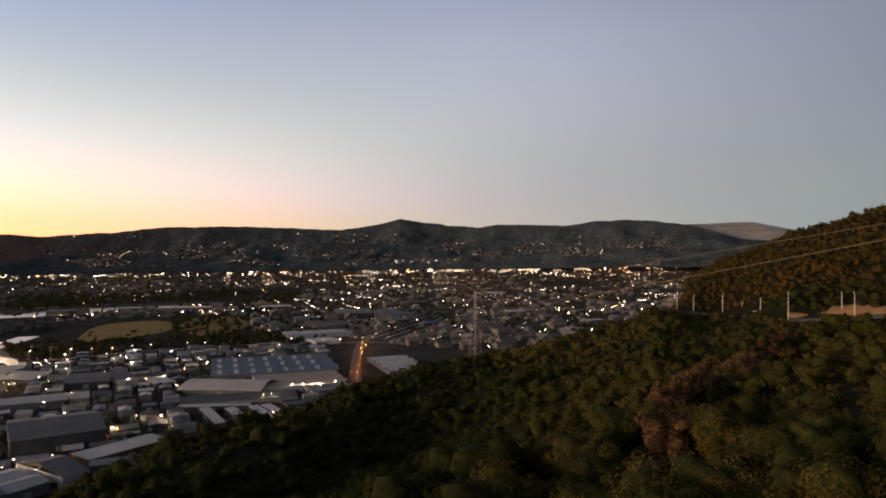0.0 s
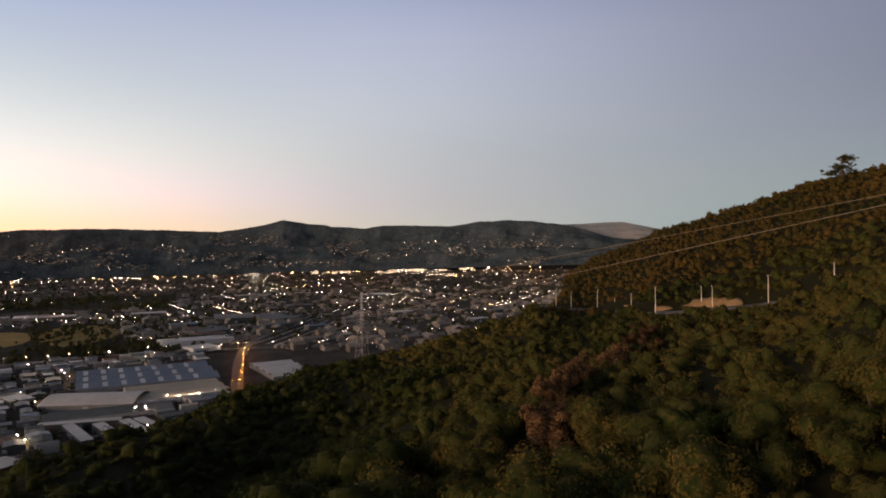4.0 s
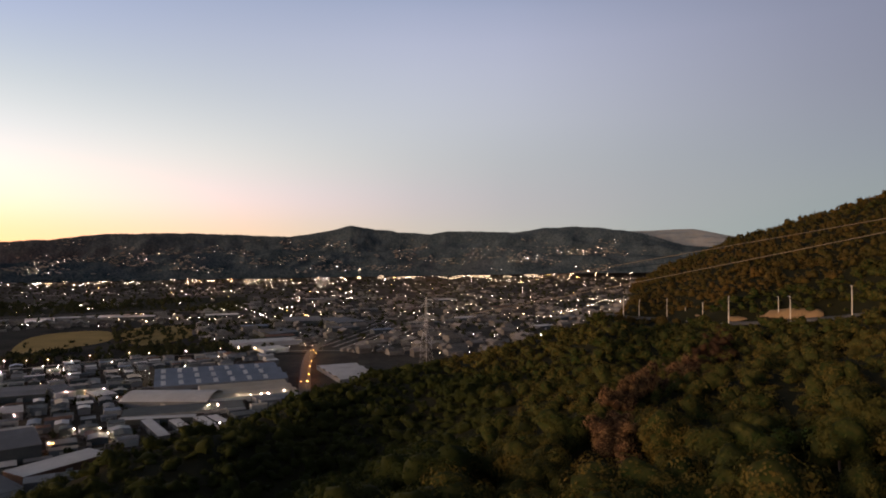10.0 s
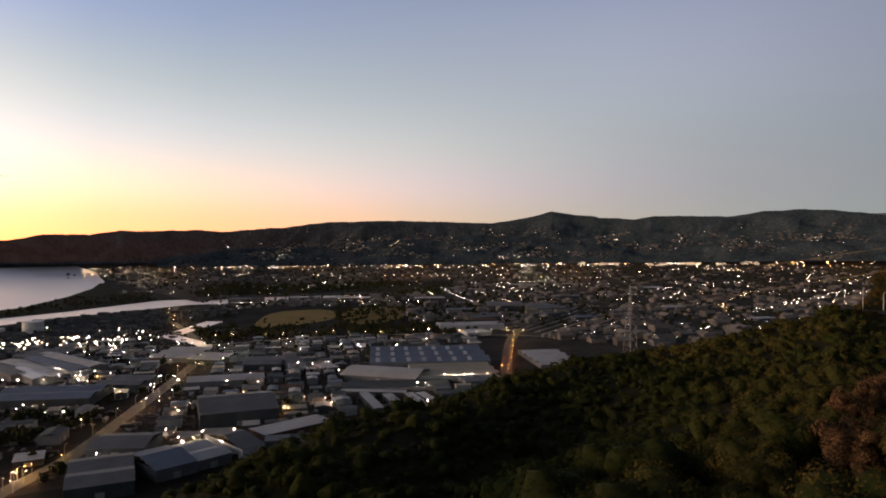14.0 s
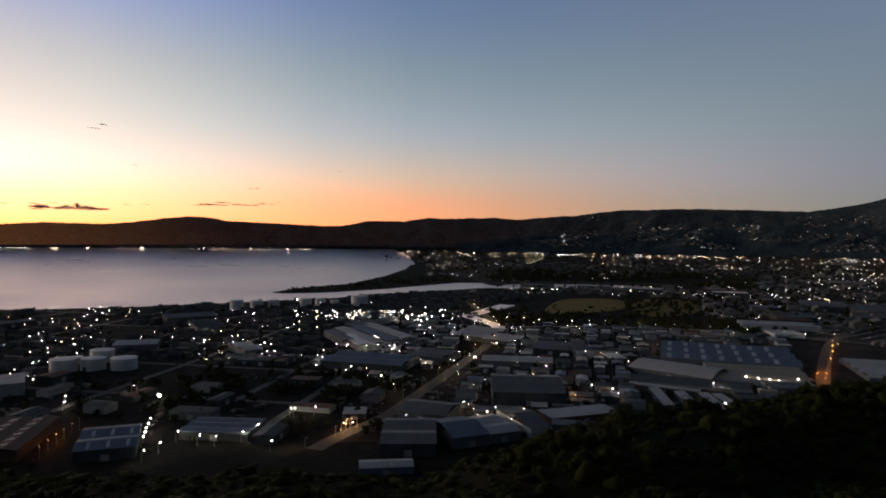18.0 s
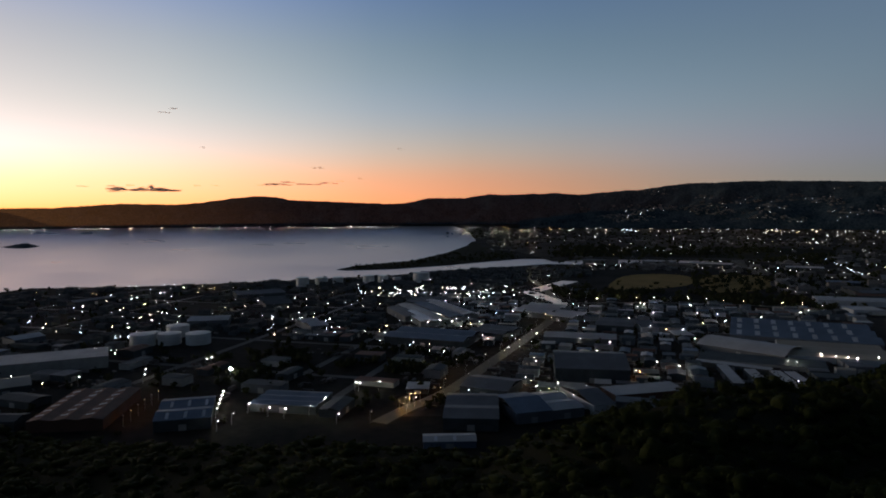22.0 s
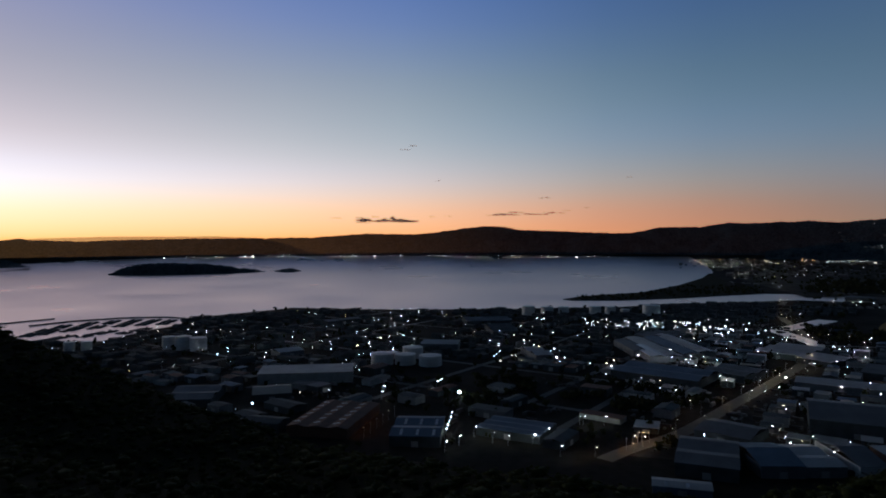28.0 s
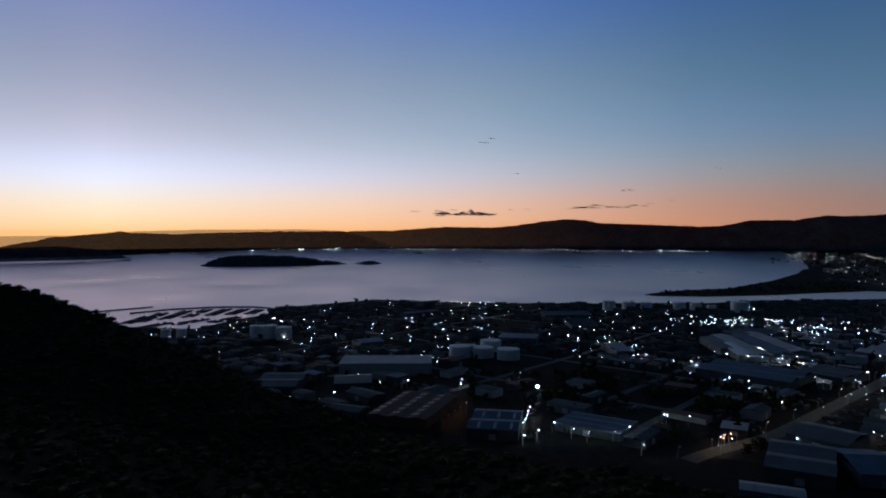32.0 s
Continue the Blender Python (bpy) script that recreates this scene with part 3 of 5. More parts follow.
def bank_row(az, el_b, r, el_r, el_top):
    zr = r * math.tan(radians(el_r))
    rb = r * .86
    pts = profile(az, el_b, rb) + [(r - 7, zr), (r + 7, zr), (r + 13, zr + 4.5), (450, 450 * math.tan(radians(el_top)))]
    zc = pts[-1][1]
    if az == -17.6:
        pts = profile(az, el_b, rb) + [(r - 7, zr), (r + 7, zr), (330, zr - 14)]
        zc = pts[-1][1]
        pts += [(330 + (EYE - 2 + zc) / .42, -EYE - 1)]
    else:
        pts += [(470, zc - 3), (900, max(zc - 200, -EYE - 1))]
    return np.interp(RR, *zip(*pts))


PROFILES = sorted([(a, spur_row(a, e, r)) for a, e, r in SPUR if a > -17] + [(row[0], bank_row(*row)) for row in BANK])
PA = np.array([p[0] for p in PROFILES])
PZ = np.array([p[1] for p in PROFILES])


def hill_height(az, r):
    """The hillside's height above the harbour at a bearing and distance."""
    j = int(np.clip(np.searchsorted(PA, az) - 1, 0, len(PA) - 2))
    s = min(max((az - PA[j]) / (PA[j + 1] - PA[j]), 0), 1)
    z = np.interp(r, RR, PZ[j]) * (1 - s) + np.interp(r, RR, PZ[j + 1]) * s
    x, y = -math.sin(radians(az)) * r, math.cos(radians(az)) * r
    z += min(r / 60, 1) * (1.3 * noise.noise(Vector((x * .035, y * .035, 2))) + .5 * noise.noise(Vector((x * .12, y * .12, 9))))
    z += 4.5 * noise.noise(Vector((az * .085 + 3, r * .011, 5))) * min(max((r - 42) / 35, 0), 1) * min(max((195 - r) / 50, 0), 1) * min(max((8 - az) / 10, 0), 1)
    return EYE + z


def hillside():
    verts, faces = [], []
    azs = np.arange(-150, 210.1, .6)
    for a in azs:
        for r in RR:
            verts.append((-math.sin(radians(a)) * r, math.cos(radians(a)) * r, hill_height(a, r)))
    n = len(RR)
    for i in range(len(azs) - 1):
        for k in range(n - 1):
            j = i * n + k
            faces.append((j, j + n, j + n + 1, j + 1))
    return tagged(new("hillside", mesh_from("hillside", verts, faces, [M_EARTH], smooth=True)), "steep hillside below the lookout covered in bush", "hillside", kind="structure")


hillside()


# ---- bush on the hillside ----
def crown_arrays(rng, leaves, leaf, lumps=7, core=1):
    """One bush crown, about a metre in radius: leaf sprays on a cluster of rounded lumps, round a core."""
    cen = rng.normal(0, .46, (lumps, 3)) * (1, 1, .6) + (0, 0, .75)
    rad = rng.uniform(.24, .60, lumps)
    verts, faces, idx = [], [], []
    pick = rng.integers(0, lumps, leaves)
    d = rng.normal(0, 1, (leaves, 3))
    d[:, 2] = np.abs(d[:, 2]) * .9 - .25
    d /= np.linalg.norm(d, axis=1)[:, None]
    p = cen[pick] + d * rad[pick][:, None] * rng.uniform(.82, 1.12, leaves)[:, None]
    u = np.cross(d, rng.normal(0, 1, (leaves, 3)))
    u /= np.linalg.norm(u, axis=1)[:, None] + 1e-9
    w = np.cross(d, u) + d * rng.uniform(-.16, .2, leaves)[:, None]
    s = leaf * rng.uniform(.6, 1.4, leaves)[:, None]
    quad = np.stack([p - u * s * .6, p - w * s * .9 - d * s * .1, p + u * s * .6, p + w * s + d * s * .1], 1).reshape(-1, 3)
    verts = quad
    faces = np.arange(leaves * 4).reshape(-1, 4)
    return verts, faces, cen, rad


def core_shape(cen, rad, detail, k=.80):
    """One closed body inside the lumps of a crown, coloured for the shade there."""
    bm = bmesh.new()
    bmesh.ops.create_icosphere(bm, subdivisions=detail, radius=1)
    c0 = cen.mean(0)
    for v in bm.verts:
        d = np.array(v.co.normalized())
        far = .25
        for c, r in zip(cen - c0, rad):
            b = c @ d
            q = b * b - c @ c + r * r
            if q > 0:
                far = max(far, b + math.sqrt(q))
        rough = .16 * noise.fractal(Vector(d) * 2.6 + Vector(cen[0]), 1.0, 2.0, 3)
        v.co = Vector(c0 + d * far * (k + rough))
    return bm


rng = np.random.default_rng(5)
near_bushes = []
for k in range(9):
    v, f, cen, rad = crown_arrays(rng, 2600, .043, 13)
    dry = k == 6
    crown = mesh_from("crown", v, f, [M_RED if dry else M_LEAF_SHADE if k > 6 else M_LEAF])
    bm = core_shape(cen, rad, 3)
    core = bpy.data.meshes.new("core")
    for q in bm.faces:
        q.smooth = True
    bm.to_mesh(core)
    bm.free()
    core.materials.append(M_RED_DARK if dry else M_LEAF_SHADE if k > 6 else M_CORE)
    bm = bmesh.new()
    for a in range(3):
        q = a * 2.1 + k
        rod(bm, (0, 0, -.35), (.3 * math.cos(q), .3 * math.sin(q), .8), .07, .03, 5)
    stem = bpy.data.meshes.new("trunk")
    bm.to_mesh(stem)
    bm.free()
    stem.materials.append(M_BARK)
    near_bushes.append((crown, core, stem))

SPOTS = []          # bearing, distance, radius


def scatter(a0, a1, r0, r1, gap, rad, keep=lambda a, r: True, sizes=(.5, .62, .75, .9, 1.0, 1.15, 1.35)):
    out, cells = [], {}
    area = radians(a1 - a0) * (r1 * r1 - r0 * r0) / 2
    for _ in range(int(area / gap / gap * 2.2)):
        a, r = random.uniform(a0, a1), math.sqrt(random.uniform(r0 * r0, r1 * r1))
        x, y = -math.sin(radians(a)) * r, math.cos(radians(a)) * r
        c = (int(x // gap), int(y // gap))
        if any((x - px) ** 2 + (y - py) ** 2 < gap * gap * .55 for i in (-1, 0, 1) for j in (-1, 0, 1) for px, py in cells.get((c[0] + i, c[1] + j), ())):
            continue
        if not keep(a, r):
            continue
        cells.setdefault(c, []).append((x, y))
        out.append((a, r, x, y, rad * random.choice(sizes)))
    return out


def road_dist(a):
    rows = sorted((b[0], b[2]) for b in BANK if b[0] > -60)
    return np.interp(a, [q[0] for q in rows], [q[1] for q in rows])


def off_road(a, r):
    return not (-44 < a < -17.2 and (-9 if -29 < a < -22.6 else -4.8) < r - road_dist(a) < 7.0)


near = scatter(-47, 8, 50, 88, 3.3, 2.1, sizes=(.5, .62, .75, .9, 1.0, 1.2, 1.5, 1.9))
random.shuffle(near)
spare = near[290:]
near = near[:290]
for i, (a, r, x, y, s) in enumerate(near):
    k = random.randrange(6)
    if (abs(a + 18.5) < 2 and r > 66):
        k = 6
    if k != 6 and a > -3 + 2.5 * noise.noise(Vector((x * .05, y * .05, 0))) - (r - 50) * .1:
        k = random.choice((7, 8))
    crown, core, stem = near_bushes[k]
    ob = new("bush")
    ob.matrix_basis = Matrix.LocRotScale((x, y, hill_height(a, r) - .1 - .25 * s), Euler((0, 0, random.uniform(0, 6.3))), (s, s, s * random.uniform(.85, 1.2)))
    share("crown", crown, ob)
    share("core", core, ob)
    share("trunk", stem, ob)
    tagged(ob, "reddish dry bush on the hillside" if k == 6 else "dark green bush in the shaded hollow" if k > 6 else "dense olive-green native bush on the hillside", "bush", group="hillside bushes")


def thicket(name, spots, leaves, leaf, material, label, seed, lumps=8, squash=1.0, detail=2):
    """Uncounted bushes, joined: leaf sprays round cores, some darkened for inner shade."""
    rg = np.random.default_rng(seed)
    kinds = []
    for _ in range(5):
        v, f, cen, rad = crown_arrays(rg, leaves, leaf, lumps)
        cv, cf = [], []
        bm = core_shape(cen, rad, detail)
        bm.verts.index_update()
        cv = np.array([q.co[:] for q in bm.verts])
        cf = np.array([[q.index for q in fc.verts] for fc in bm.faces])
        bm.free()
        kinds.append((v, f, cv, cf))
    LV, LF, CV, CF = [], [], [], []
    nl = nc = 0
    for x, y, z, s in spots:
        v, f, cv, cf = kinds[rg.integers(5)]
        q = rg.uniform(0, 6.28)
        m = np.array([[math.cos(q), -math.sin(q), 0], [math.sin(q), math.cos(q), 0], [0, 0, squash * rg.uniform(.8, 1.25)]]) * s
        LV.append(v @ m.T + (x, y, z)); LF.append(f + nl); nl += len(v)
        CV.append(cv @ m.T + (x, y, z)); CF.append(cf + nc); nc += len(cv)
    LV, LF, CV, CF = map(np.concatenate, (LV, LF, CV, CF))
    me = bpy.data.meshes.new(name)
    nv = len(LV) + len(CV)
    me.vertices.add(nv)
    me.vertices.foreach_set("co", np.concatenate([LV, CV]).astype(np.float32).ravel())
    loops = np.concatenate([LF.ravel(), CF.ravel() + len(LV)])
    me.loops.add(len(loops))
    me.loops.foreach_set("vertex_index", loops.astype(np.int32))
    me.polygons.add(len(LF) + len(CF))
    me.polygons.foreach_set("loop_start", np.concatenate([np.arange(len(LF)) * 4, len(LF) * 4 + np.arange(len(CF)) * 3]).astype(np.int32))
    me.polygons.foreach_set("loop_total", np.concatenate([np.full(len(LF), 4), np.full(len(CF), 3)]).astype(np.int32))
    me.materials.append(material)
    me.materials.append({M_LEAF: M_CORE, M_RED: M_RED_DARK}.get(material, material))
    me.polygons.foreach_set("material_index", np.concatenate([np.zeros(len(LF)), np.ones(len(CF))]).astype(np.int32))
    me.polygons.foreach_set("use_smooth", np.concatenate([np.zeros(len(LF), dtype=bool), np.ones(len(CF), dtype=bool)]))
    me.update(calc_edges=True)
    me.validate()
    return tagged(new(name, me), label, "bush", kind="stuff")


def lay(spots, sunk=.5):
    return [(x, y, hill_height(a, r) - .1 - sunk * s, s) for a, r, x, y, s in spots]


mid = spare + scatter(8, 32, 50, 88, 3.4, 1.9) + scatter(-50, 30, 88, 150, 3.3, 1.85)


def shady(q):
    """In the hollow between near slope and spur: leaves darkened to hold its shade."""
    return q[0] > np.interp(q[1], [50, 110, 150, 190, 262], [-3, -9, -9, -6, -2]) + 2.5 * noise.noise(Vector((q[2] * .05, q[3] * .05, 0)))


thicket("bushes", lay([q for q in mid if not shady(q)]), 380, .075, M_LEAF, "dense olive-green bush on the near slope", 11)
thicket("bushes", lay([q for q in mid if shady(q)]), 260, .085, M_LEAF_SHADE, "dark dense bush in the hollow", 12)


def ground_at(a, el):
    """The distance at which the hillside lies that many degrees below the eye."""
    return next((r for r in np.arange(50, 260, 1.0) if math.degrees(math.atan2(hill_height(a, r) + 2.0 - EYE, r)) > el), 250)


def band(rows, n, wide):
    """Bushes scattered along a line of (bearing, elevation) on the slope."""
    out = []
    for _ in range(n):
        k = random.randrange(len(rows) - 1)
        q = random.random()
        a = rows[k][0] + (rows[k + 1][0] - rows[k][0]) * q + random.gauss(0, wide)
        e = rows[k][1] + (rows[k + 1][1] - rows[k][1]) * q + random.gauss(0, wide * .45)
        r = ground_at(a, e)
        out.append((a, r, *plan(a, r), random.uniform(.8, 1.7)))
    return out


dry_spots = band([(-18.3, -11.7), (-19.4, -11.0), (-21.0, -10.1), (-22.8, -9.3), (-24.6, -8.7)], 90, .55)
thicket("dry_bushes", [(x, y, z + .6 * s, s) for x, y, z, s in lay(dry_spots)], 620, .055, M_RED, "reddish-brown dry bushes on the near slope", 13, squash=1.25)
deep_spots = band([(-24.6, -8.6), (-25.8, -7.6), (-26.8, -6.6), (-27.4, -6.0)], 50, .5)
thicket("dry_bushes", [(x, y, z + .5 * s, s) for x, y, z, s in lay(deep_spots)], 300, .08, M_RED_DARK, "dark reddish dying bushes below the road", 14, squash=1.2)
far1 = scatter(-50, 28, 150, 262, 3.6, 1.9, off_road)
thicket("bushes", lay([q for q in far1 if not shady(q)], .3), 130, .12, M_LEAF, "dense bush on the spur and round the road", 17)
thicket("bushes", lay([q for q in far1 if shady(q)], .4), 100, .13, M_LEAF_SHADE, "dark dense bush along the spur", 18)
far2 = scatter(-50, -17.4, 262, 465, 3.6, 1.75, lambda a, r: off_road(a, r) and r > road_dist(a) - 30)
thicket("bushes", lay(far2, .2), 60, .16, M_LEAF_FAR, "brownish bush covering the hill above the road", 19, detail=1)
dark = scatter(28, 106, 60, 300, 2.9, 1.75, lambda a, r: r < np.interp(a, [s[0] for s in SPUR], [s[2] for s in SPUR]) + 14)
thicket("bushes", lay(dark, .12), 40, .22, M_LEAF_SHADE, "dark bush on the shaded slopes", 23, squash=.55, detail=1)
below = scatter(-16, 28, 200, 420, 7.5, 4.0, lambda a, r: r > np.interp(a, [s[0] for s in SPUR], [s[2] for s in SPUR]) + 45)
thicket("trees", lay(below), 45, .32, M_LEAF_SHADE, "trees on the lower slopes", 29, detail=1)


# ---- the industrial area ----
FIXED = []         # ground taken by large buildings: x, y, radius


def warehouse(x, y, length, width, angle, height, roof, wall, style="gable", label="", bays=0, door=True, pitch=14, pane=2.4):
    """A shed with walls, a roof of two slopes (or an arch), skylights and a roller door. The long wall runs along the angle."""
    ob = new("warehouse")
    ob.matrix_basis = pose(x, y, 1.6, 0, 0, angle)
    L, W, h = length / 2, width / 2, height
    bm = bmesh.new()
    for x0, y0, x1, y1 in ((-L, -W, L, -W + .4), (-L, W - .4, L, W), (-L, -W + .4, -L + .4, W - .4), (L - .4, -W + .4, L, W - .4)):
        box(bm, x0, y0, 0, x1, y1, h)
    part("wall", bm, wall, ob)
    bays = bays or max(1, round(width / 34))
    step = 2 * W / bays
    for b in range(bays):
        y0 = -W + b * step
        bm = bmesh.new()
        n = 10 if style == "arch" else 2
        rise = step * (.10 if style == "arch" else .085)
        lo, hi = [], []
        for i in range(n + 1):
            s = i / n
            zz = h + (rise * math.sin(math.pi * s) if style == "arch" else rise * (1 - abs(2 * s - 1)))
            if style == "flat":
                zz = h + .3 * s
            for xx in (-L - .5, L + .5):
                lo.append(bm.verts.new((xx, y0 + s * step, zz)))
                hi.append(bm.verts.new((xx, y0 + s * step, zz + .25)))
        for i in range(n):
            j = 2 * i
            bm.faces.new((hi[j], hi[j + 1], hi[j + 3], hi[j + 2]))
            bm.faces.new((lo[j], lo[j + 2], lo[j + 3], lo[j + 1]))
            bm.faces.new((lo[j], hi[j], hi[j + 2], lo[j + 2]))
            bm.faces.new((lo[j + 1], lo[j + 3], hi[j + 3], hi[j + 1]))
        bm.faces.new((lo[0], lo[1], hi[1], hi[0]))
        bm.faces.new((lo[-2], hi[-2], hi[-1], lo[-1]))
        bmesh.ops.recalc_face_normals(bm, faces=bm.faces[:])
        r = part("roof", bm, roof, ob)
        if style == "skylit":
            for k in range(int(length / pitch)):
                bm = bmesh.new()
                xx = -L + 8 + k * pitch
                v = [bm.verts.new(c) for c in ((xx, y0 + step * .08, h + rise * .16 + .33), (xx + pane, y0 + step * .08, h + rise * .16 + .33), (xx + pane, y0 + step * .42, h + rise * .84 + .33), (xx, y0 + step * .42, h + rise * .84 + .33))]
                bm.faces.new(v)
                bmesh.ops.solidify(bm, geom=bm.faces[:], thickness=.06)
                part("skylight", bm, M_SKYLIGHT, r)
    if door:
        bm = bmesh.new()
        box(bm, -3, -W - .12, 0, 3, -W - .01, min(5, h * .7))
        part("roller_door", bm, M_CONC, ob)
    FIXED.append((x, y, L, W, math.cos(radians(angle)), math.sin(radians(angle))))
    return tagged(ob, label or "large iron-roofed warehouse in the industrial area", "warehouse", group="warehouses")


warehouse(-361, 626, 74, 84, 34.5, 14, M_GREY, M_DARK, label="tall grey gabled warehouse with dark walls", bays=1)
warehouse(-334, 465, 32, 57, 59, 9, M_BLUE, M_GREY, label="blue-roofed warehouse near the foot of the hill", bays=1)
warehouse(-358, 428, 44, 72, 38.5, 10, M_GREY, M_DARK, label="dull grey-roofed warehouse with dark walls", bays=2)
warehouse(-395, 502, 47, 47, 18, 8, M_GREY, M_DARK, label="low grey-roofed factory by the main road")
warehouse(-319, 491, 32, 54, 60.8, 8, M_WHITE, M_GREY, label="pale-roofed shed near the foot of the hill")
warehouse(-452, 760, 91, 38, 29, 9, M_WHITE, M_GREY, label="long low white-roofed building", bays=1)
warehouse(-600, 638, 108, 74, 21.6, 10, M_BLUE, M_DARK, label="large blue-roofed warehouse with floodlit loading side", bays=2)
warehouse(-562, 722, 53, 60, 10, 9, M_GREY, M_DARK)
warehouse(-269, 845, 103, 62, -4, 7, M_WHITE, M_GREY, "arch", "long warehouse with a pale arched roof", bays=1)
warehouse(-252, 996, 172, 148, 18.3, 8, M_BLUE, M_GREY, "skylit", "huge blue-grey workshop with rows of skylights", bays=3, pitch=22, pane=6)
p = plan(16.8, 822)
warehouse(p.x, p.y, 128, 42, 17, 5, M_DARK, M_CONC, "flat", "low dark-roofed building with a pale parapet", bays=1)
warehouse(-189, 885, 110, 93, 21.8, 7, M_BEIGE, M_WHITE, "gable", "wide beige-roofed factory with lit front")
warehouse(-70, 1018, 60, 130, 20.7, 6, M_WHITE, M_GREY, "gable", "pale grey-roofed warehouse beside the orange-lit street")
warehouse(-256, 1374, 133, 52, 23, 9, M_WHITE, M_WHITE, "flat", "long white flat-roofed building lit along its front")
warehouse(-229, 1276, 50, 46, 36, 7, M_WHITE, M_WHITE, "flat")
warehouse(-240, 1800, 95, 120, 11.6, 12, M_GREY, M_DARK, "gable", "grey workshop sheds further up the valley", bays=5)
warehouse(-140, 1760, 80, 130, 30, 12, M_GREY, M_DARK, "gable", "grey workshop sheds further up the valley", bays=4)
warehouse(-262, 1520, 70, 80, 38, 10, M_GREY, M_DARK)
warehouse(-818, 250, 114, 52, 68.6, 13, M_WHITE, M_CONC, "flat", "big white flat-roofed store on the plain", bays=2)
warehouse(-610, 214, 92, 58, -41, 9, M_BROWN, M_BROWN, "skylit", "brown-roofed factory with lines of roof lights", bays=3)
warehouse(-535, 265, 43, 64, 57.4, 9, M_BLUE, M_DARK, "skylit", "striped blue and white roofed warehouse", bays=2)
warehouse(-329, 367, 39, 18, 44.6, 5, M_WHITE, M_BLUE, "skylit", "long low pale-blue shed at the foot of the hill", bays=1)
warehouse(-449, 456, 21, 24, 40, 5, M_WHITE, M_DARK, "flat")
warehouse(-499, 346, 60, 44, 33, 7, M_BLUE, M_DARK, "gable", "dark sheds with striped iron roofs", bays=3)
warehouse(-938, 505, 58, 44, 55, 10, M_WHITE, M_GREY, "gable", "white-roofed hall among yards", bays=2)
warehouse(-800, 590, 26, 70, 73, 9, M_WHITE, M_GREY)
warehouse(-277, 580, 72, 29, 57, 8, M_WHITE, M_BROWN, "flat", "long pale roof along the foot of the hill", bays=1)
warehouse(-304, 523, 21, 65, 59, 9, M_GREY, M_WHITE, "gable", "grey shed with bright white gable end", bays=1)
warehouse(-468, 890, 53, 70, 21, 8, M_GREY, M_DARK, bays=2)
warehouse(-430, 900, 24, 60, 40, 8, M_GREY, M_WHITE)
warehouse(-366, 873, 24, 36, 44, 7, M_WHITE, M_GREY, "flat")
warehouse(-830, 880, 60, 80, 12, 8, M_GREY, M_DARK, bays=3)
warehouse(-626, 930, 66, 100, 12, 8, M_WHITE, M_GREY, bays=3)
warehouse(-560, 905, 50, 60, 0, 8, M_WHITE, M_DARK)
warehouse(-1161, 731, 92, 60, 68, 9, M_GREY, M_DARK, bays=2)
warehouse(-1036, 684, 46, 100, 66, 9, M_DARK, M_DARK, bays=2)
warehouse(-1310, 473, 81, 27, 103, 8, M_GREY, M_DARK)
warehouse(-772, 111, 49, 70, 67, 9, M_GREY, M_DARK, bays=2)
warehouse(-999, 275, 38, 34, 99, 8, M_WHITE, M_GREY)
warehouse(-747, 188, 41, 44, 76, 8, M_BEIGE, M_DARK)
warehouse(-627, 152, 37, 23, 45, 8, M_DARK, M_DARK)
for sx, sy, ex, ey, m in ((-823, 869, -670, 798, M_WHITE), (-815, 836, -668, 765, M_BLUE), (-824, 806, -670, 730, M_WHITE), (-760, 757, -677, 711, M_SKYLIGHT), (-815, 772, -723, 724, M_GREY)):
    warehouse((sx + ex) / 2, (sy + ey) / 2, math.hypot(ex - sx, ey - sy), 26, math.degrees(math.atan2(ey - sy, ex - sx)), 9, m, M_GREY, "gable", "long parallel shed with lit end doors", bays=1)
# railway sheds and stores further up the valley
for a, d, l, w, ang, m in ((9.5, 1480, 60, 34, 20, M_BROWN), (4.2, 1620, 70, 30, 25, M_GREY), (1.0, 1560, 50, 28, 25, M_BLUE), (-2.5, 1720, 80, 34, 20, M_GREY), (-6.0, 1850, 60, 40, 30, M_WHITE), (11.5, 1700, 64, 36, 15, M_BLUE),
                           (14.0, 2050, 90, 40, 18, M_WHITE), (2.5, 2150, 80, 44, 22, M_GREY), (-9.0, 2250, 70, 44, 28, M_BROWN), (20.5, 2080, 110, 46, 12, M_WHITE), (24.5, 2120, 90, 40, 10, M_WHITE), (-4.0, 2600, 110, 50, 20, M_WHITE),
                           (6.0, 2700, 120, 50, 16, M_GREY), (29.5, 2120, 70, 44, 8, M_GREY), (-12.5, 1650, 54, 30, 30, M_WHITE), (-14.5, 1900, 70, 36, 30, M_GREY)):
    p = plan(a, d)
    warehouse(p.x, p.y, l, w, ang, 9, m, M_DARK, "gable", "long low shed among the suburbs", bays=2)
# narrow rows of white-roofed stores by the workshops
for k, (a0, d0, a1, d1) in enumerate(((21.5, 790, 16.0, 775), (19.6, 775, 18.3, 700), (17.6, 765, 16.2, 700), (15.8, 768, 14.6, 720), (14.8, 770, 13.8, 735))):
    p, q = plan(a0, d0), plan(a1, d1)
    warehouse((p.x + q.x) / 2, (p.y + q.y) / 2, (q - p).length, 11, math.degrees(math.atan2(q.y - p.y, q.x - p.x)), 6, M_WHITE, M_DARK, "flat", "narrow white-roofed store in a row", bays=1)


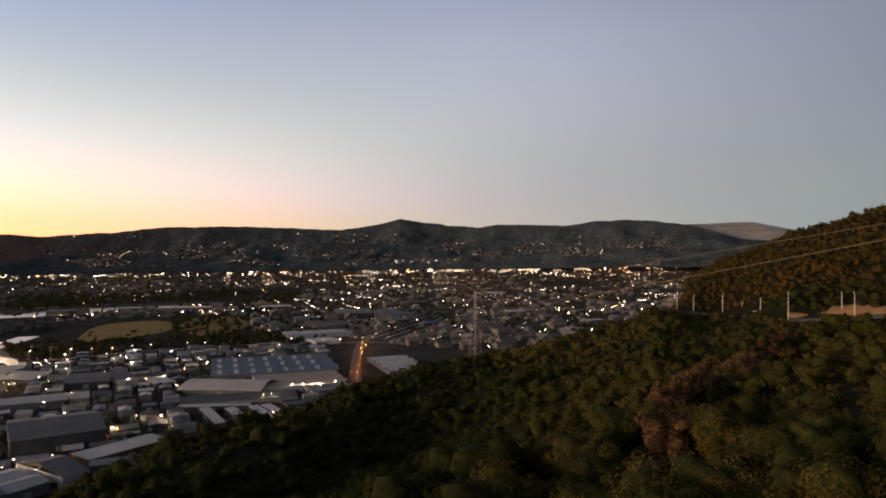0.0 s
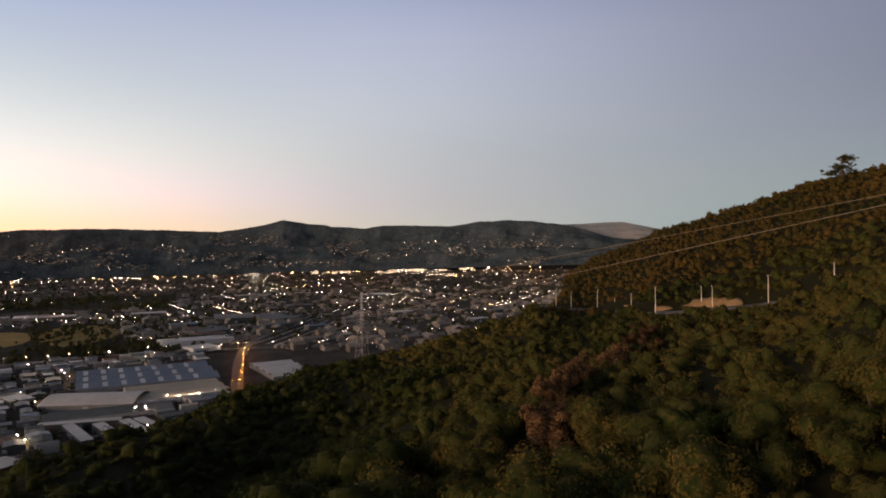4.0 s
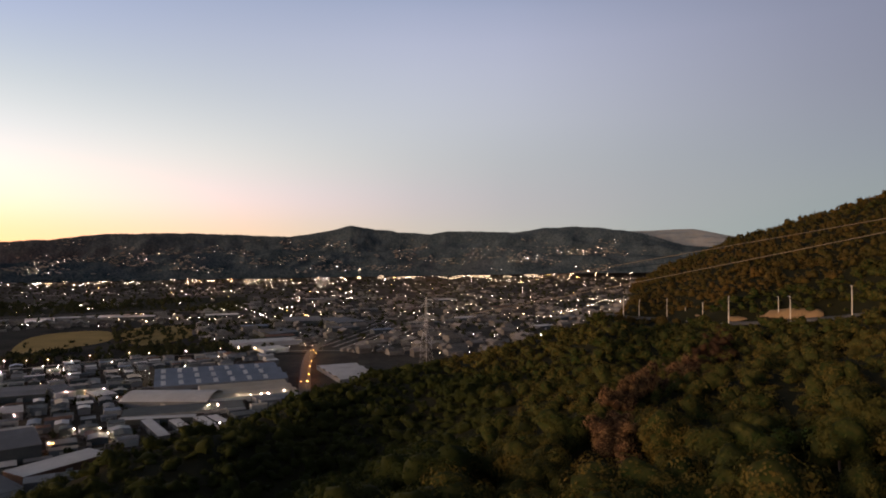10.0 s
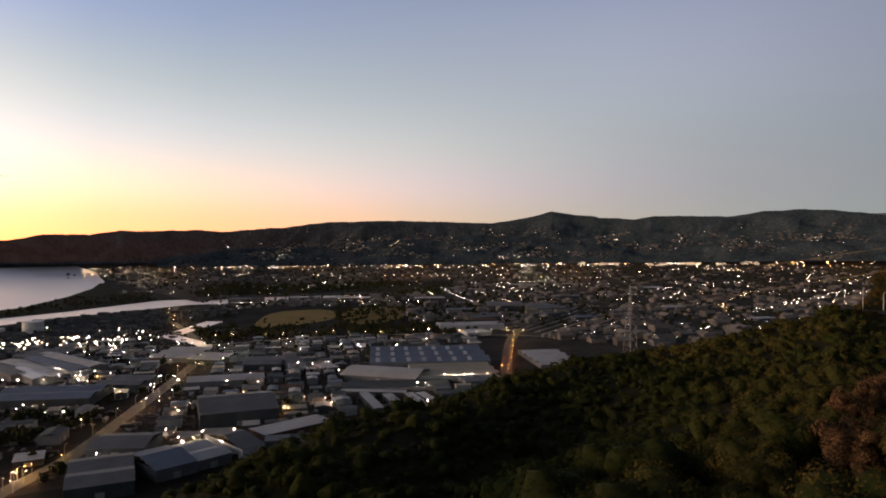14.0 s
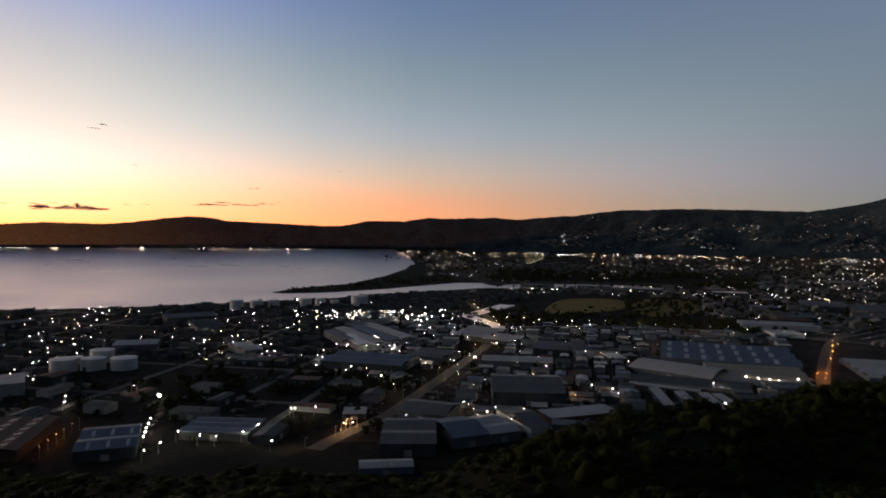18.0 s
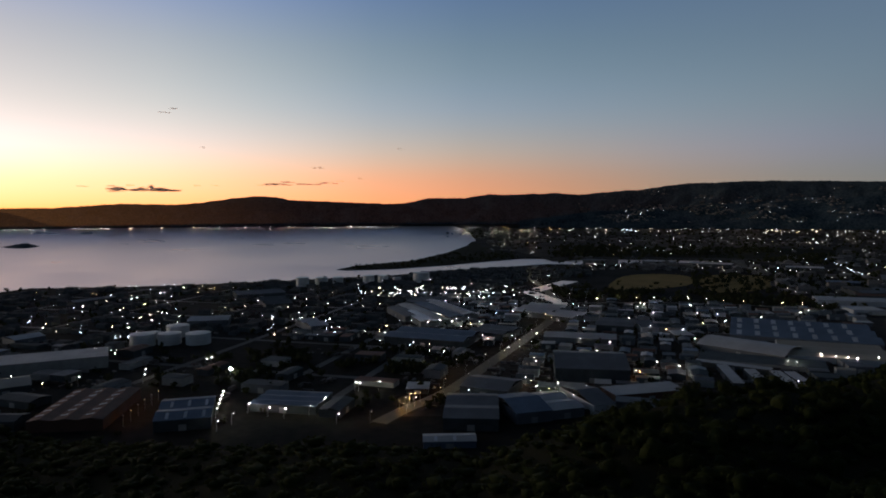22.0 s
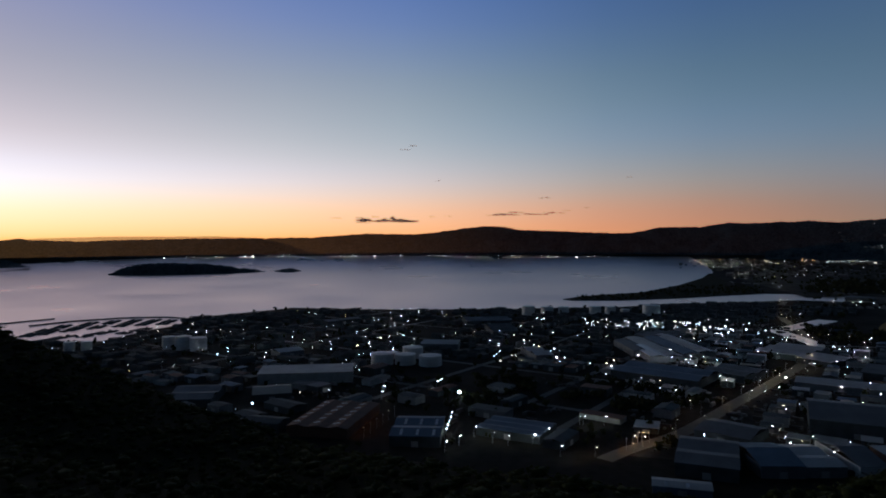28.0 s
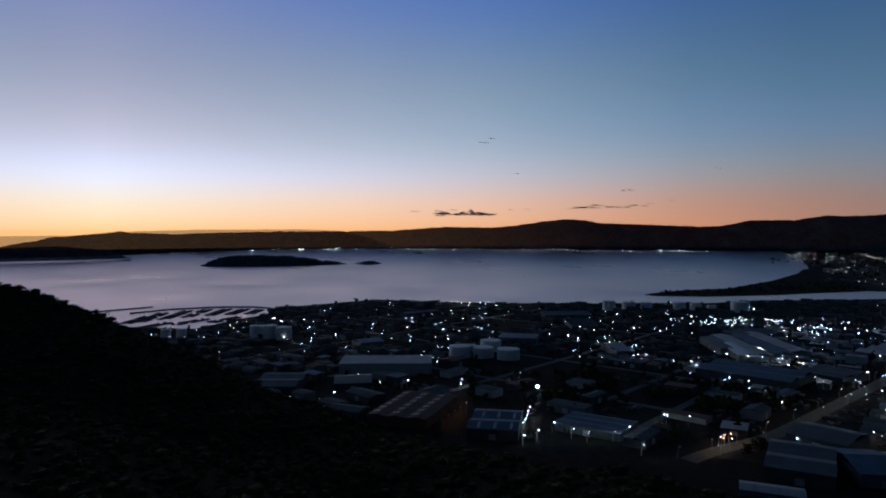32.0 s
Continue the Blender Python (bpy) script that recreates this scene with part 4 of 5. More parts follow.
def tank(x, y, r, h, label):
    ob = new("storage_tank")
    ob.matrix_basis = pose(x, y, 1.6)
    bm = bmesh.new()
    rod(bm, (0, 0, 0), (0, 0, h), r, r, 40)
    part("shell", bm, M_TANK, ob)
    bm = bmesh.new()
    rod(bm, (0, 0, h), (0, 0, h + r * .07), r * 1.01, r * .1, 40)
    part("roof", bm, M_TANK, ob)
    for k in range(3):
        bm = bmesh.new()
        n = 40
        z = h * (k + .97) / 3
        lo = [[bm.verts.new((rr * math.cos(6.2832 * i / n), rr * math.sin(6.2832 * i / n), zz)) for i in range(n)] for rr, zz in ((r + .02, z - .15), (r + .18, z - .15), (r + .18, z + .1), (r + .02, z + .1))]
        for a in range(4):
            for i in range(n):
                bm.faces.new((lo[a][i], lo[a][(i + 1) % n], lo[(a + 1) % 4][(i + 1) % n], lo[(a + 1) % 4][i]))
        part("hoop", bm, M_STEEL, ob)
    bm = bmesh.new()
    for k in range(16):
        a = -2.2 + k * .09
        box(bm, (r + .1) * math.cos(a) - .4, (r + .1) * math.sin(a) - .4, h * k / 16, (r + .9) * math.cos(a), (r + .9) * math.sin(a), h * k / 16 + .15)
    part("stair", bm, M_STEEL, ob)
    FIXED.append((x, y, r + 4, r + 4, 1, 0))
    return tagged(ob, label, "storage tank", group="storage tanks")


for x, y, r, h in ((-864, 372, 15.5, 15), (-848, 400, 14.5, 14), (-822, 426, 15.5, 14), (-890, 432, 15, 15), (-898, 403, 8, 9)):
    tank(x, y, r, h, "white cylindrical oil storage tank lit by floodlights")
for x, y, r, h in ((-1235, 889, 14, 20), (-1238, 944, 14, 15), (-1219, 976, 12, 15), (-1167, 1024, 13, 18), (-1159, 1062, 12, 16), (-1093, 1122, 19, 22), (-1152, 1100, 10, 9)):
    tank(x, y, r, h, "pale oil storage tank near the river mouth")
for x, y, r, h in ((-1156, 127, 11, 19), (-1135, 146, 12, 21), (-1115, 165, 13, 20), (-1194, 10, 8, 15), (-1200, -14, 8, 15)):
    tank(x, y, r, h, "tall pale storage tank near the marina")

# ---- side streets across the industrial area ----
def turned(u, v, ang=27.0):
    c, n = math.cos(radians(ang)), math.sin(radians(ang))
    return Vector((u * c - v * n, u * n + v * c))


STREETS = []
for pts in ([(-330, 640), (-330, 1080)], [(-480, 560), (-480, 1150)], [(-640, 520), (-640, 1250)], [(-820, 480), (-820, 1300)], [(-1000, 560), (-1000, 1250)],
            [(-1050, 640), (-250, 640)], [(-1120, 790), (-180, 790)], [(-1150, 940), (-160, 940)], [(-1150, 1080), (-420, 1080)], [(-260, 560), (-260, 900)], [(-1180, 1220), (-560, 1220)]):
    line = [turned(*p) for p in pts]
    line = [line[0].lerp(line[1], q / 4) for q in range(5)]
    STREETS.append(line)
    ribbon("road", line, 9, 1.74 + .004 * len(STREETS), M_ROAD, "side street of the industrial area", "road")

# ---- smaller works, offices and stores between them ----


def near_line(p, pts, gap):
    for a, b in zip(pts[:-1], pts[1:]):
        d = b - a
        s = min(max((p - a).dot(d) / d.length_squared, 0), 1)
        if (p - a - d * s).length < gap:
            return True
    return False


STREAM = [plan(31.6, 1600), plan(33.2, 1490), plan(34.8, 1390), plan(34.0, 1325), plan(32.4, 1235)]
SHORE = sorted((a, drop(e)) for a, e in COAST[:24])
rng2 = random.Random(8)


def free(p, gap):
    return not any(near_line(p, q, gap + 4) for q in STREETS) and not near_line(p, ROAD_PTS[:7], gap + 24) and not near_line(p, STREAM, gap + 22) and not any(abs((p.x - x) * c + (p.y - y) * s) < l + gap and abs((p.y - y) * c - (p.x - x) * s) < w + gap for x, y, l, w, c, s in FIXED)


def polar(p):
    return math.degrees(math.atan2(-p.x, p.y)), p.length


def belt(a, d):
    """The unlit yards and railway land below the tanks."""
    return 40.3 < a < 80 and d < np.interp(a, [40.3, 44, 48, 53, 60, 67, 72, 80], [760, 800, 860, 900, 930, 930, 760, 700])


made = 0
SMALL = []
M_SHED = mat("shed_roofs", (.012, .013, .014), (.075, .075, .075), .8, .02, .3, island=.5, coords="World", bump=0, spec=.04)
G = radians(27)
for i in range(-80, 40):
    for j in range(-14, 78):
        q = Vector((i * 24 + rng2.uniform(-4, 4), j * 24 + rng2.uniform(-4, 4)))
        p = Vector((q.x * math.cos(G) - q.y * math.sin(G), q.x * math.sin(G) + q.y * math.cos(G)))
        a, d = polar(p)
        if not (10 < a < 96 and 560 < d < np.interp(a, [s[0] for s in SHORE], [s[1] for s in SHORE]) - 40) or not free(p, 9) or near_line(p, STREAM, 85):
            continue
        if a < 30 and d > 1260 or a < 24 and d < 700:
            continue
        dens = (.78 if a < 46 else .5) + .4 * noise.noise(Vector((p.x * .006, p.y * .006, 1)))
        if rng2.random() > dens or made > 1100:
            continue
        if belt(a, d) and (i % 2 or j % 2):
            continue
        made += 1
        w, l = rng2.uniform(10, 19), rng2.uniform(13, 25)
        if belt(a, d):
            w, l = w * 1.3, l * 1.8
        ang, h = 27 + rng2.choice((0, 0, 90)) + rng2.uniform(-4, 4), rng2.uniform(4.5, 8.5)
        # Darker roof colours beyond bearing 45 stand in for the dimmer light there.
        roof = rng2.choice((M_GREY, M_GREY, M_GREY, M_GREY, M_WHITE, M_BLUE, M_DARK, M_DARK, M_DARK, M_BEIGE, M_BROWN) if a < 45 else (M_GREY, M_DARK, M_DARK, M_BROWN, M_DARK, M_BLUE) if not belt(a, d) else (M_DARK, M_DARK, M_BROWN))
        SMALL.append((d if a < 46 else d + 350, p, l, w, ang, h, roof, rng2.choice((M_DARK, M_GREY, M_CONC)), rng2.choice(("gable", "flat", "gable"))))
SMALL.sort(key=lambda q: q[0])
for d, p, l, w, ang, h, roof, wall, style in SMALL[:330]:
    warehouse(p.x, p.y, l, w, ang, h, roof, wall, style, "small iron-roofed workshop in the industrial area", bays=1)
verts, faces, idx = [], [], []
for d, p, l, w, ang, h, roof, wall, style in SMALL[330:]:
    b, c, n = len(verts), math.cos(radians(ang)), math.sin(radians(ang))
    rise = h * 1.22 if style == "gable" else h * 1.03
    for x, y, z in ((-l, -w, 0), (l, -w, 0), (l, w, 0), (-l, w, 0), (-l, -w, h * 2), (l, -w, h * 2), (l, w, h * 2), (-l, w, h * 2), (-l, 0, rise * 2), (l, 0, rise * 2)):
        verts.append((p.x + (x * c - y * n) / 2, p.y + (x * n + y * c) / 2, 1.6 + z / 2))
    for q, m in (((0, 1, 5, 4), 0), ((2, 3, 7, 6), 0), ((1, 2, 6, 9, 5), 0), ((3, 0, 4, 8, 7), 0), ((4, 5, 9, 8), 1), ((6, 7, 8, 9), 1)):
        faces.append(tuple(b + k for k in q))
        idx.append(m)
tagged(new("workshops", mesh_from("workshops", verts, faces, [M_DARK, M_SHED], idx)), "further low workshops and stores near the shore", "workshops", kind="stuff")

# ---- parked trucks, containers and stacks in the yards: uncounted ----
M_YARD = mat("yard_goods", (.32, .30, .28), (.07, .058, .05), .7, .03, .3, island=.9, coords="World", bump=0, spec=.08)
verts, faces = [], []
for _ in range(6500):
    a, d = rng2.uniform(12, 95), rng2.uniform(570, 1500)
    p = plan(a, d)
    if d > np.interp(a, [q[0] for q in SHORE], [q[1] for q in SHORE]) - 40 or a < 30 and d > 1180 or a < 20 and d < 700 or noise.noise(Vector((p.x * .01, p.y * .01, 8))) < (-.25 if a < 46 else .2) or belt(a, d) and rng2.random() < .5 or near_line(p, ROAD_PTS, 14):
        continue
    l, w, h = rng2.choice(((3, 1.2, 2.6), (6, 1.25, 2.6), (2.2, .9, 1.5), (2.2, .9, 1.5), (6, 1.3, 3.6)))
    q = radians(27 + rng2.choice((0, 90)) + rng2.uniform(-3, 3))
    c, n = math.cos(q), math.sin(q)
    b = len(verts)
    for x, y, z in ((-l, -w, 0), (l, -w, 0), (l, w, 0), (-l, w, 0), (-l, -w, h), (l * .8, -w, h), (l * .8, w, h), (-l, w, h)):
        verts.append((p.x + x * c - y * n, p.y + x * n + y * c, 1.6 + z))
    faces += [tuple(b + i for i in f) for f in ((4, 5, 6, 7), (0, 1, 5, 4), (1, 2, 6, 5), (2, 3, 7, 6), (3, 0, 4, 7))]
tagged(new("yard_goods", mesh_from("yard_goods", verts, faces, [M_YARD])), "parked vehicles, containers and stacked goods in the yards", "yard goods", kind="stuff")

# ---- suburbs up the valley and across the river: uncounted houses ----
def houses(name, spots, label):
    verts, faces, idx = [], [], []
    for p, z, s, ang in spots:
        l, w, h = s * rng2.uniform(5, 9), s * rng2.uniform(4, 6), s * rng2.uniform(2.8, 5)
        c, sn = math.cos(ang), math.sin(ang)
        b = len(verts)
        for x, y, zz in ((-l, -w, 0), (l, -w, 0), (l, w, 0), (-l, w, 0), (-l, -w, h), (l, -w, h), (l, w, h), (-l, w, h), (-l, 0, h * 1.5), (l, 0, h * 1.5)):
            verts.append((p.x + x * c - y * sn, p.y + x * sn + y * c, z + zz))
        for q, m in (((0, 1, 5, 4), 0), ((2, 3, 7, 6), 0), ((1, 2, 6, 9, 5), 0), ((3, 0, 4, 8, 7), 0), ((4, 5, 9, 8), 1), ((6, 7, 8, 9), 1)):
            faces.append(tuple(b + i for i in q))
            idx.append(m)
    return tagged(new(name, mesh_from(name, verts, faces, [M_WALL_HOUSE, M_ROOF_HOUSE], idx)), label, "houses", kind="stuff")


def in_field(a, d):
    return 15.7 < a < 29.5 and 1400 < d < 1880


RAIL_LINE = [plan(5.2, 1340), plan(-.1, 1790)]
spots = []
for k in range(6600):
    a = rng2.uniform(-27, 42)
    el = rng2.uniform(-8.6, -1.75)
    d = drop(el)
    if a > 30 and el > -1.95 or a > 33.5 and el < -4.1 or a > 38.6 and el < -2.9 or in_field(a, d) or d < 1180 + max(0, a) * 22 or a > 12 and abs(el - np.interp(a, [12.5, 17, 22, 27, 31], [-3.67, -4.13, -4.52, -4.67, -4.78])) < .25:
        continue
    if a > 8 and -4.9 < el < -3.2 and noise.noise(Vector((a * .25, el * 2, 5))) < .15:
        continue
    if noise.noise(Vector((a * .5, math.log(d) * 9, 2))) + .5 * noise.noise(Vector((a * 1.6, math.log(d) * 26, 7))) < -.12:
        continue
    if near_line(plan(a, d), RAIL_LINE, 48):
        continue
    v = at(a, d, 1.4)
    spots.append((v, v.z, pulled(d) / d * rng2.choice((.8, .9, 1.0, 1.0, 1.1, 2.2)), rng2.choice((.4, 1.97)) + rng2.uniform(-.08, .08)))
houses("houses", spots, "suburban houses with pale walls and iron roofs across the valley floor")

# ---- railway yard between the suburbs and the workshops ----
M_BALLAST = mat("rail_ballast", (.10, .070, .055), (.19, .145, .125), .95, .03, .4, coords="World", bump=0, spec=.03)
M_RAIL = mat("rail_steel", (.34, .31, .30), (.22, .2, .2), .5, .1, 1, metal=.6, bump=0)
for k in range(9):
    p, q = plan(8.9 - k * .95, 1380 - 12 * k), plan(1.6 - k * .45, 1960 - 45 * k)
    ribbon("railway_track", [p, p.lerp(q, .33) + Vector((5, 0)), p.lerp(q, .66) + Vector((5, 0)), q], 8, 1.76 + .004 * k, M_BALLAST, "brown ballast bed of the railway yard", "railway")
    ribbon("rail", [p, p.lerp(q, .33) + Vector((5, 0)), p.lerp(q, .66) + Vector((5, 0)), q], 1.8, 1.98 + .004 * k, M_RAIL, "worn steel track of the railway yard", "railway")

# ---- trees on the plain ----
tree_spots = []


def grove(n, a0, a1, d0, d1, s0, s1, test=lambda a, d: True):
    for _ in range(n):
        a, d = rng2.uniform(a0, a1), rng2.uniform(d0, d1)
        if test(a, d):
            v = at(a, d, 1.0)
            k = pulled(d) / d
            tree_spots.append((v.x, v.y, v.z, rng2.uniform(s0, s1) * k))


grove(420, 10, 33, 1290, 1430, 4, 8, lambda a, d: noise.noise(Vector((a * .4, d * .01, 0))) > -.25 and free(plan(a, d), 4))
grove(90, 16, 22, 1480, 1860, 4, 8)
grove(70, 9, 16, 1450, 1950, 4, 8)
grove(500, 12, 33, 2250, 2900, 6, 11, lambda a, d: abs(math.degrees(math.atan(EYE / d)) - np.interp(a, [12.5, 17, 22, 27, 31], [3.67, 4.13, 4.52, 4.67, 4.78])) > .3)
grove(2600, -22, 40, 1400, 5200, 3.5, 7.5, lambda a, d: not in_field(a, d) and (a < 33.5 or d > 2700) and (a < 38 or d > 3600))
grove(330, 36, 51, 1930, 2500, 3, 6, lambda a, d: np.interp(a, [36, 39, 42, 45, 48.8, 51], [2200, 2150, 2080, 1940, 1930, 1920]) < d < np.interp(a, [36, 39, 40.2, 42, 45, 48.8, 51], [2900, 3000, 2800, 2480, 2140, 2030, 1930]))
grove(260, 46, 95, 1250, 1700, 3, 5, lambda a, d: np.interp(a, [s[0] for s in SHORE], [s[1] for s in SHORE]) - 60 < d < np.interp(a, [s[0] for s in SHORE], [s[1] for s in SHORE]) - 10)
grove(420, 40, 66, 690, 860, 3.5, 6.5, lambda a, d: noise.noise(Vector((a * .2, d * .012, 3))) > .0 and free(plan(a, d), 4))
grove(500, 18, 92, 560, 1600, 3, 5.5, lambda a, d: free(plan(a, d), -14) and not near_line(plan(a, d), STREAM, 60) and d < np.interp(a, [s[0] for s in SHORE], [s[1] for s in SHORE]) - 25)
thicket("trees", tree_spots, 34, .34, M_TREE, "dark clumps of trees among the buildings and along the river", 31, squash=1.1, detail=1)

# ---- lamps ----
def ball(bm, c, r):
    bmesh.ops.create_icosphere(bm, subdivisions=1, radius=r, matrix=Matrix.Translation(c))


def lamp_meshes(h, r, material, below):
    """A pole with an arm, and a lantern: a hood, a bright plate that lights the ground under it, and a small glowing globe."""
    bm = bmesh.new()
    rod(bm, (0, 0, 0), (0, 0, h), .14, .08, 6)
    rod(bm, (0, 0, h), (1.4, 0, h + .35), .07, .05, 5)
    rod(bm, (1.7, 0, h + .1), (1.7, 0, h + .5), .75, .3, 8)
    pole = bpy.data.meshes.new("pole")
    bm.to_mesh(pole)
    bm.free()
    pole.materials.append(M_STEEL)
    bm = bmesh.new()
    rod(bm, (1.7, 0, h + .092), (1.7, 0, h + .097), .5, .5, 8)
    plate = len(bm.faces)
    ball(bm, (1.7, 0, h - r * .4), r)
    head = bpy.data.meshes.new("lamp_head")
    bm.to_mesh(head)
    bm.free()
    head.materials.append(below)
    head.materials.append(material)
    head.polygons.foreach_set("material_index", np.array([0 if k < plate else 1 for k in range(len(head.polygons))], dtype=np.int32))
    return pole, head


LAMPS = {k: lamp_meshes(9, r, m, b) for k, r, m, b in (("white", .40, L_WHITE, D_WHITE), ("cool", .38, L_COOL, D_WHITE), ("warm", .38, L_WARM, D_WHITE), ("sodium", .44, L_SODIUM, L_DOWN_ORANGE), ("flood", 1.5, L_FLOOD, D_WHITE),
                                                       ("orange", .22, L_SODIUM, L_DOWN_ORANGE), ("down", .2, L_WARM, L_DOWN))}
SAY = {"orange": "shaded orange sodium lamp over a street", "down": "shaded street lamp lighting the main road", "white": "white street lamp, lit, on a tall steel pole", "cool": "cool white yard lamp, lit, on a steel pole", "warm": "warm yellow street lamp, lit", "sodium": "orange sodium street lamp, lit", "flood": "bright white floodlight on a mast"}


def lamp(p, kind, z=1.6, turn=0.0):
    ob = new("street_lamp")
    ob.matrix_basis = pose(p.x, p.y, z, 0, 0, turn)
    share("pole", LAMPS[kind][0], ob)
    share("lamp_head", LAMPS[kind][1], ob)
    return tagged(ob, SAY[kind], "street lamp", group="lamps of the industrial area")


for a, d in ((62.1, 783), (61.7, 794), (66.7, 760), (66.8, 735), (71.3, 754), (60.9, 643), (61.05, 628), (61.2, 613), (61.3, 601), (61.45, 588), (64.5, 584), (63, 581), (61.4, 552), (60.2, 568), (58.9, 594), (57.3, 577),
             (56, 571), (53.9, 575), (52.7, 595), (51.6, 547), (45.7, 588), (44.9, 587), (50, 642), (49.7, 641), (48, 644), (42.5, 775), (35.4, 562)):
    lamp(plan(a, d), "white", turn=a)
for a, d in ((47.5, 892), (46.2, 882), (45.3, 877), (44.1, 876), (31.7, 1039), (31.1, 1035), (26.3, 711), (32.3, 681), (30.3, 638), (32.5, 580), (35.5, 559), (36.9, 800), (46.1, 930), (12.8, 862), (11.9, 861), (11.1, 862), (10.5, 863), (9.2, 876), (15.1, 812), (14.4, 810), (14.3, 1190), (13.7, 1230)):
    lamp(plan(a, d), "white", turn=a)
for a, d in ((43.5, 875), (7.35, 930), (7.2, 985), (7.1, 1050), (7.0, 1110), (7.0, 1170), (6.9, 1230), (7.9, 930), (6.6, 1200), (45, 600), (45.5, 585), (26, 705)):
    lamp(plan(a, d), "sodium", turn=a)
for a, d in ((7.3, 900), (7.2, 945), (7.15, 990), (7.1, 1040), (7.05, 1090), (7.0, 1150), (6.95, 1210), (45.3, 592), (44.4, 600), (46.2, 575), (43.6, 868), (68.3, 594), (67.75, 608), (67.2, 622), (66.7, 636), (66.2, 650), (65.7, 664), (26.2, 706)):
    lamp(plan(a, d), "orange", turn=a + 90)
lamp(plan(60.2, 731), "flood")
left, n_ = 0.0, 0
for p, q in zip(ROAD_PTS[:-1], ROAD_PTS[1:]):
    run = (q - p).length
    side_ = Vector((-(q - p).y, (q - p).x)).normalized()
    while left < run:
        n_ += 1
        turn_ = math.degrees(math.atan2(side_.y, side_.x)) + (180 if n_ % 2 else 0)
        lamp(p.lerp(q, left / run) + side_ * (8.5 if n_ % 2 else -8.5), "down", turn=turn_)
        left += 30
    left -= run
made = 0
while made < 50:
    a, d = rng2.uniform(12, 45), rng2.uniform(600, 1230)
    if free(plan(a, d), -2) and (a > 24 or d > 720):
        made += 1
        lamp(plan(a, d), rng2.choice(("cool", "white", "warm", "white")), turn=rng2.uniform(0, 360))
for k in range(22):
    lamp(plan(33 - k * 1.35, 1290 + 10 * math.sin(k)), "warm" if k % 3 else "white", turn=90)
made = 0
while made < 120:
    a, d = rng2.uniform(24, 95), rng2.uniform(600, 1640)
    if a < 33 and d > 1250 or d > np.interp(a, [s[0] for s in SHORE], [s[1] for s in SHORE]) - 30:
        continue
    if belt(a, d) or noise.noise(Vector((a * .12, d * .004, 6))) < (-.3 if a < 45 else -.02):
        continue
    made += 1
    lamp(plan(a, d), rng2.choice(("white", "white", "white", "cool", "warm")), turn=rng2.uniform(0, 360))


def light_field(name, spots, material, label):
    """Lamps too many and too far to tell apart: small lit globes."""
    base = np.array([(1, 0, 0), (-1, 0, 0), (0, 1, 0), (0, -1, 0), (0, 0, 1), (0, 0, -1)], dtype=float)
    tri = np.array([(0, 2, 4), (2, 1, 4), (1, 3, 4), (3, 0, 4), (2, 0, 5), (1, 2, 5), (3, 1, 5), (0, 3, 5)])
    verts, faces = [], []
    for i, (v, r) in enumerate(spots):
        verts.append(base * r * 1.15 + np.array(v))
        faces.append(tri + 6 * i)
    ob = new(name, mesh_from(name, np.concatenate(verts), np.concatenate(faces), [material]))
    return tagged(ob, label, "lights", kind="stuff")


pools = {"white": [], "cool": [], "warm": [], "sodium": [], "street_warm": [], "street_white": [], "street_sodium": []}


def add_light(a, d, z, r, kinds):
    v = at(a, d, z)
    pools[rng2.choice(kinds)].append((v, r * (.55 + .95 * rng2.random() ** 2)))


for line in STREETS:
    for p, q in zip(line[:-1], line[1:]):
        for s_ in (.0, .25, .5, .75):
            v = p.lerp(q, s_)
            a, d = polar(v)
            if 10 < a < 96 and not belt(a, d) and (a < 46 or rng2.random() < .5) and d < np.interp(a, [t[0] for t in SHORE], [t[1] for t in SHORE]) - 20:
                lit = rng2.choice(("warm", "warm", "white", "white", "sodium"))
                pools["street_" + lit].append((Vector((v.x + 4, v.y, 9.5)), rng2.uniform(.22, .45)))
for k in range(125):
    a, el = rng2.uniform(-22, 41.5), -1.85 - 4.2 * rng2.random() ** 1.5
    p0 = plan(a, drop(el))
    ang = radians(rng2.choice((22, 112, 62)) + rng2.uniform(-5, 5))
    n, gap, mood = rng2.randint(6, 22), rng2.uniform(34, 52), rng2.choice((("white", "white", "warm"), ("warm", "warm", "white"), ("warm", "sodium", "warm"), ("white", "cool", "white")))
    for m in range(n):
        q = p0 + Vector((math.cos(ang), math.sin(ang))) * gap * m
        a, d = polar(q)
        el = -math.degrees(math.atan(EYE / d))
        if el > -1.75 or a < -24 or a > 30 and el > -1.95 or in_field(a, d) or a > 33.5 and el < -4.2 or a > 39 and el < -2.7 or a > 12 and abs(el - np.interp(a, [12.5, 17, 22, 27, 31], [-3.67, -4.13, -4.52, -4.67, -4.78])) < .25 or d < 1250 + max(0, a) * 22:
            continue
        if a > 8 and -4.4 < el < -3.0 and noise.noise(Vector((a * .25, el * 2, 5))) < .1:
            continue
        add_light(a, d, 8, rng2.uniform(.35, .85), mood)
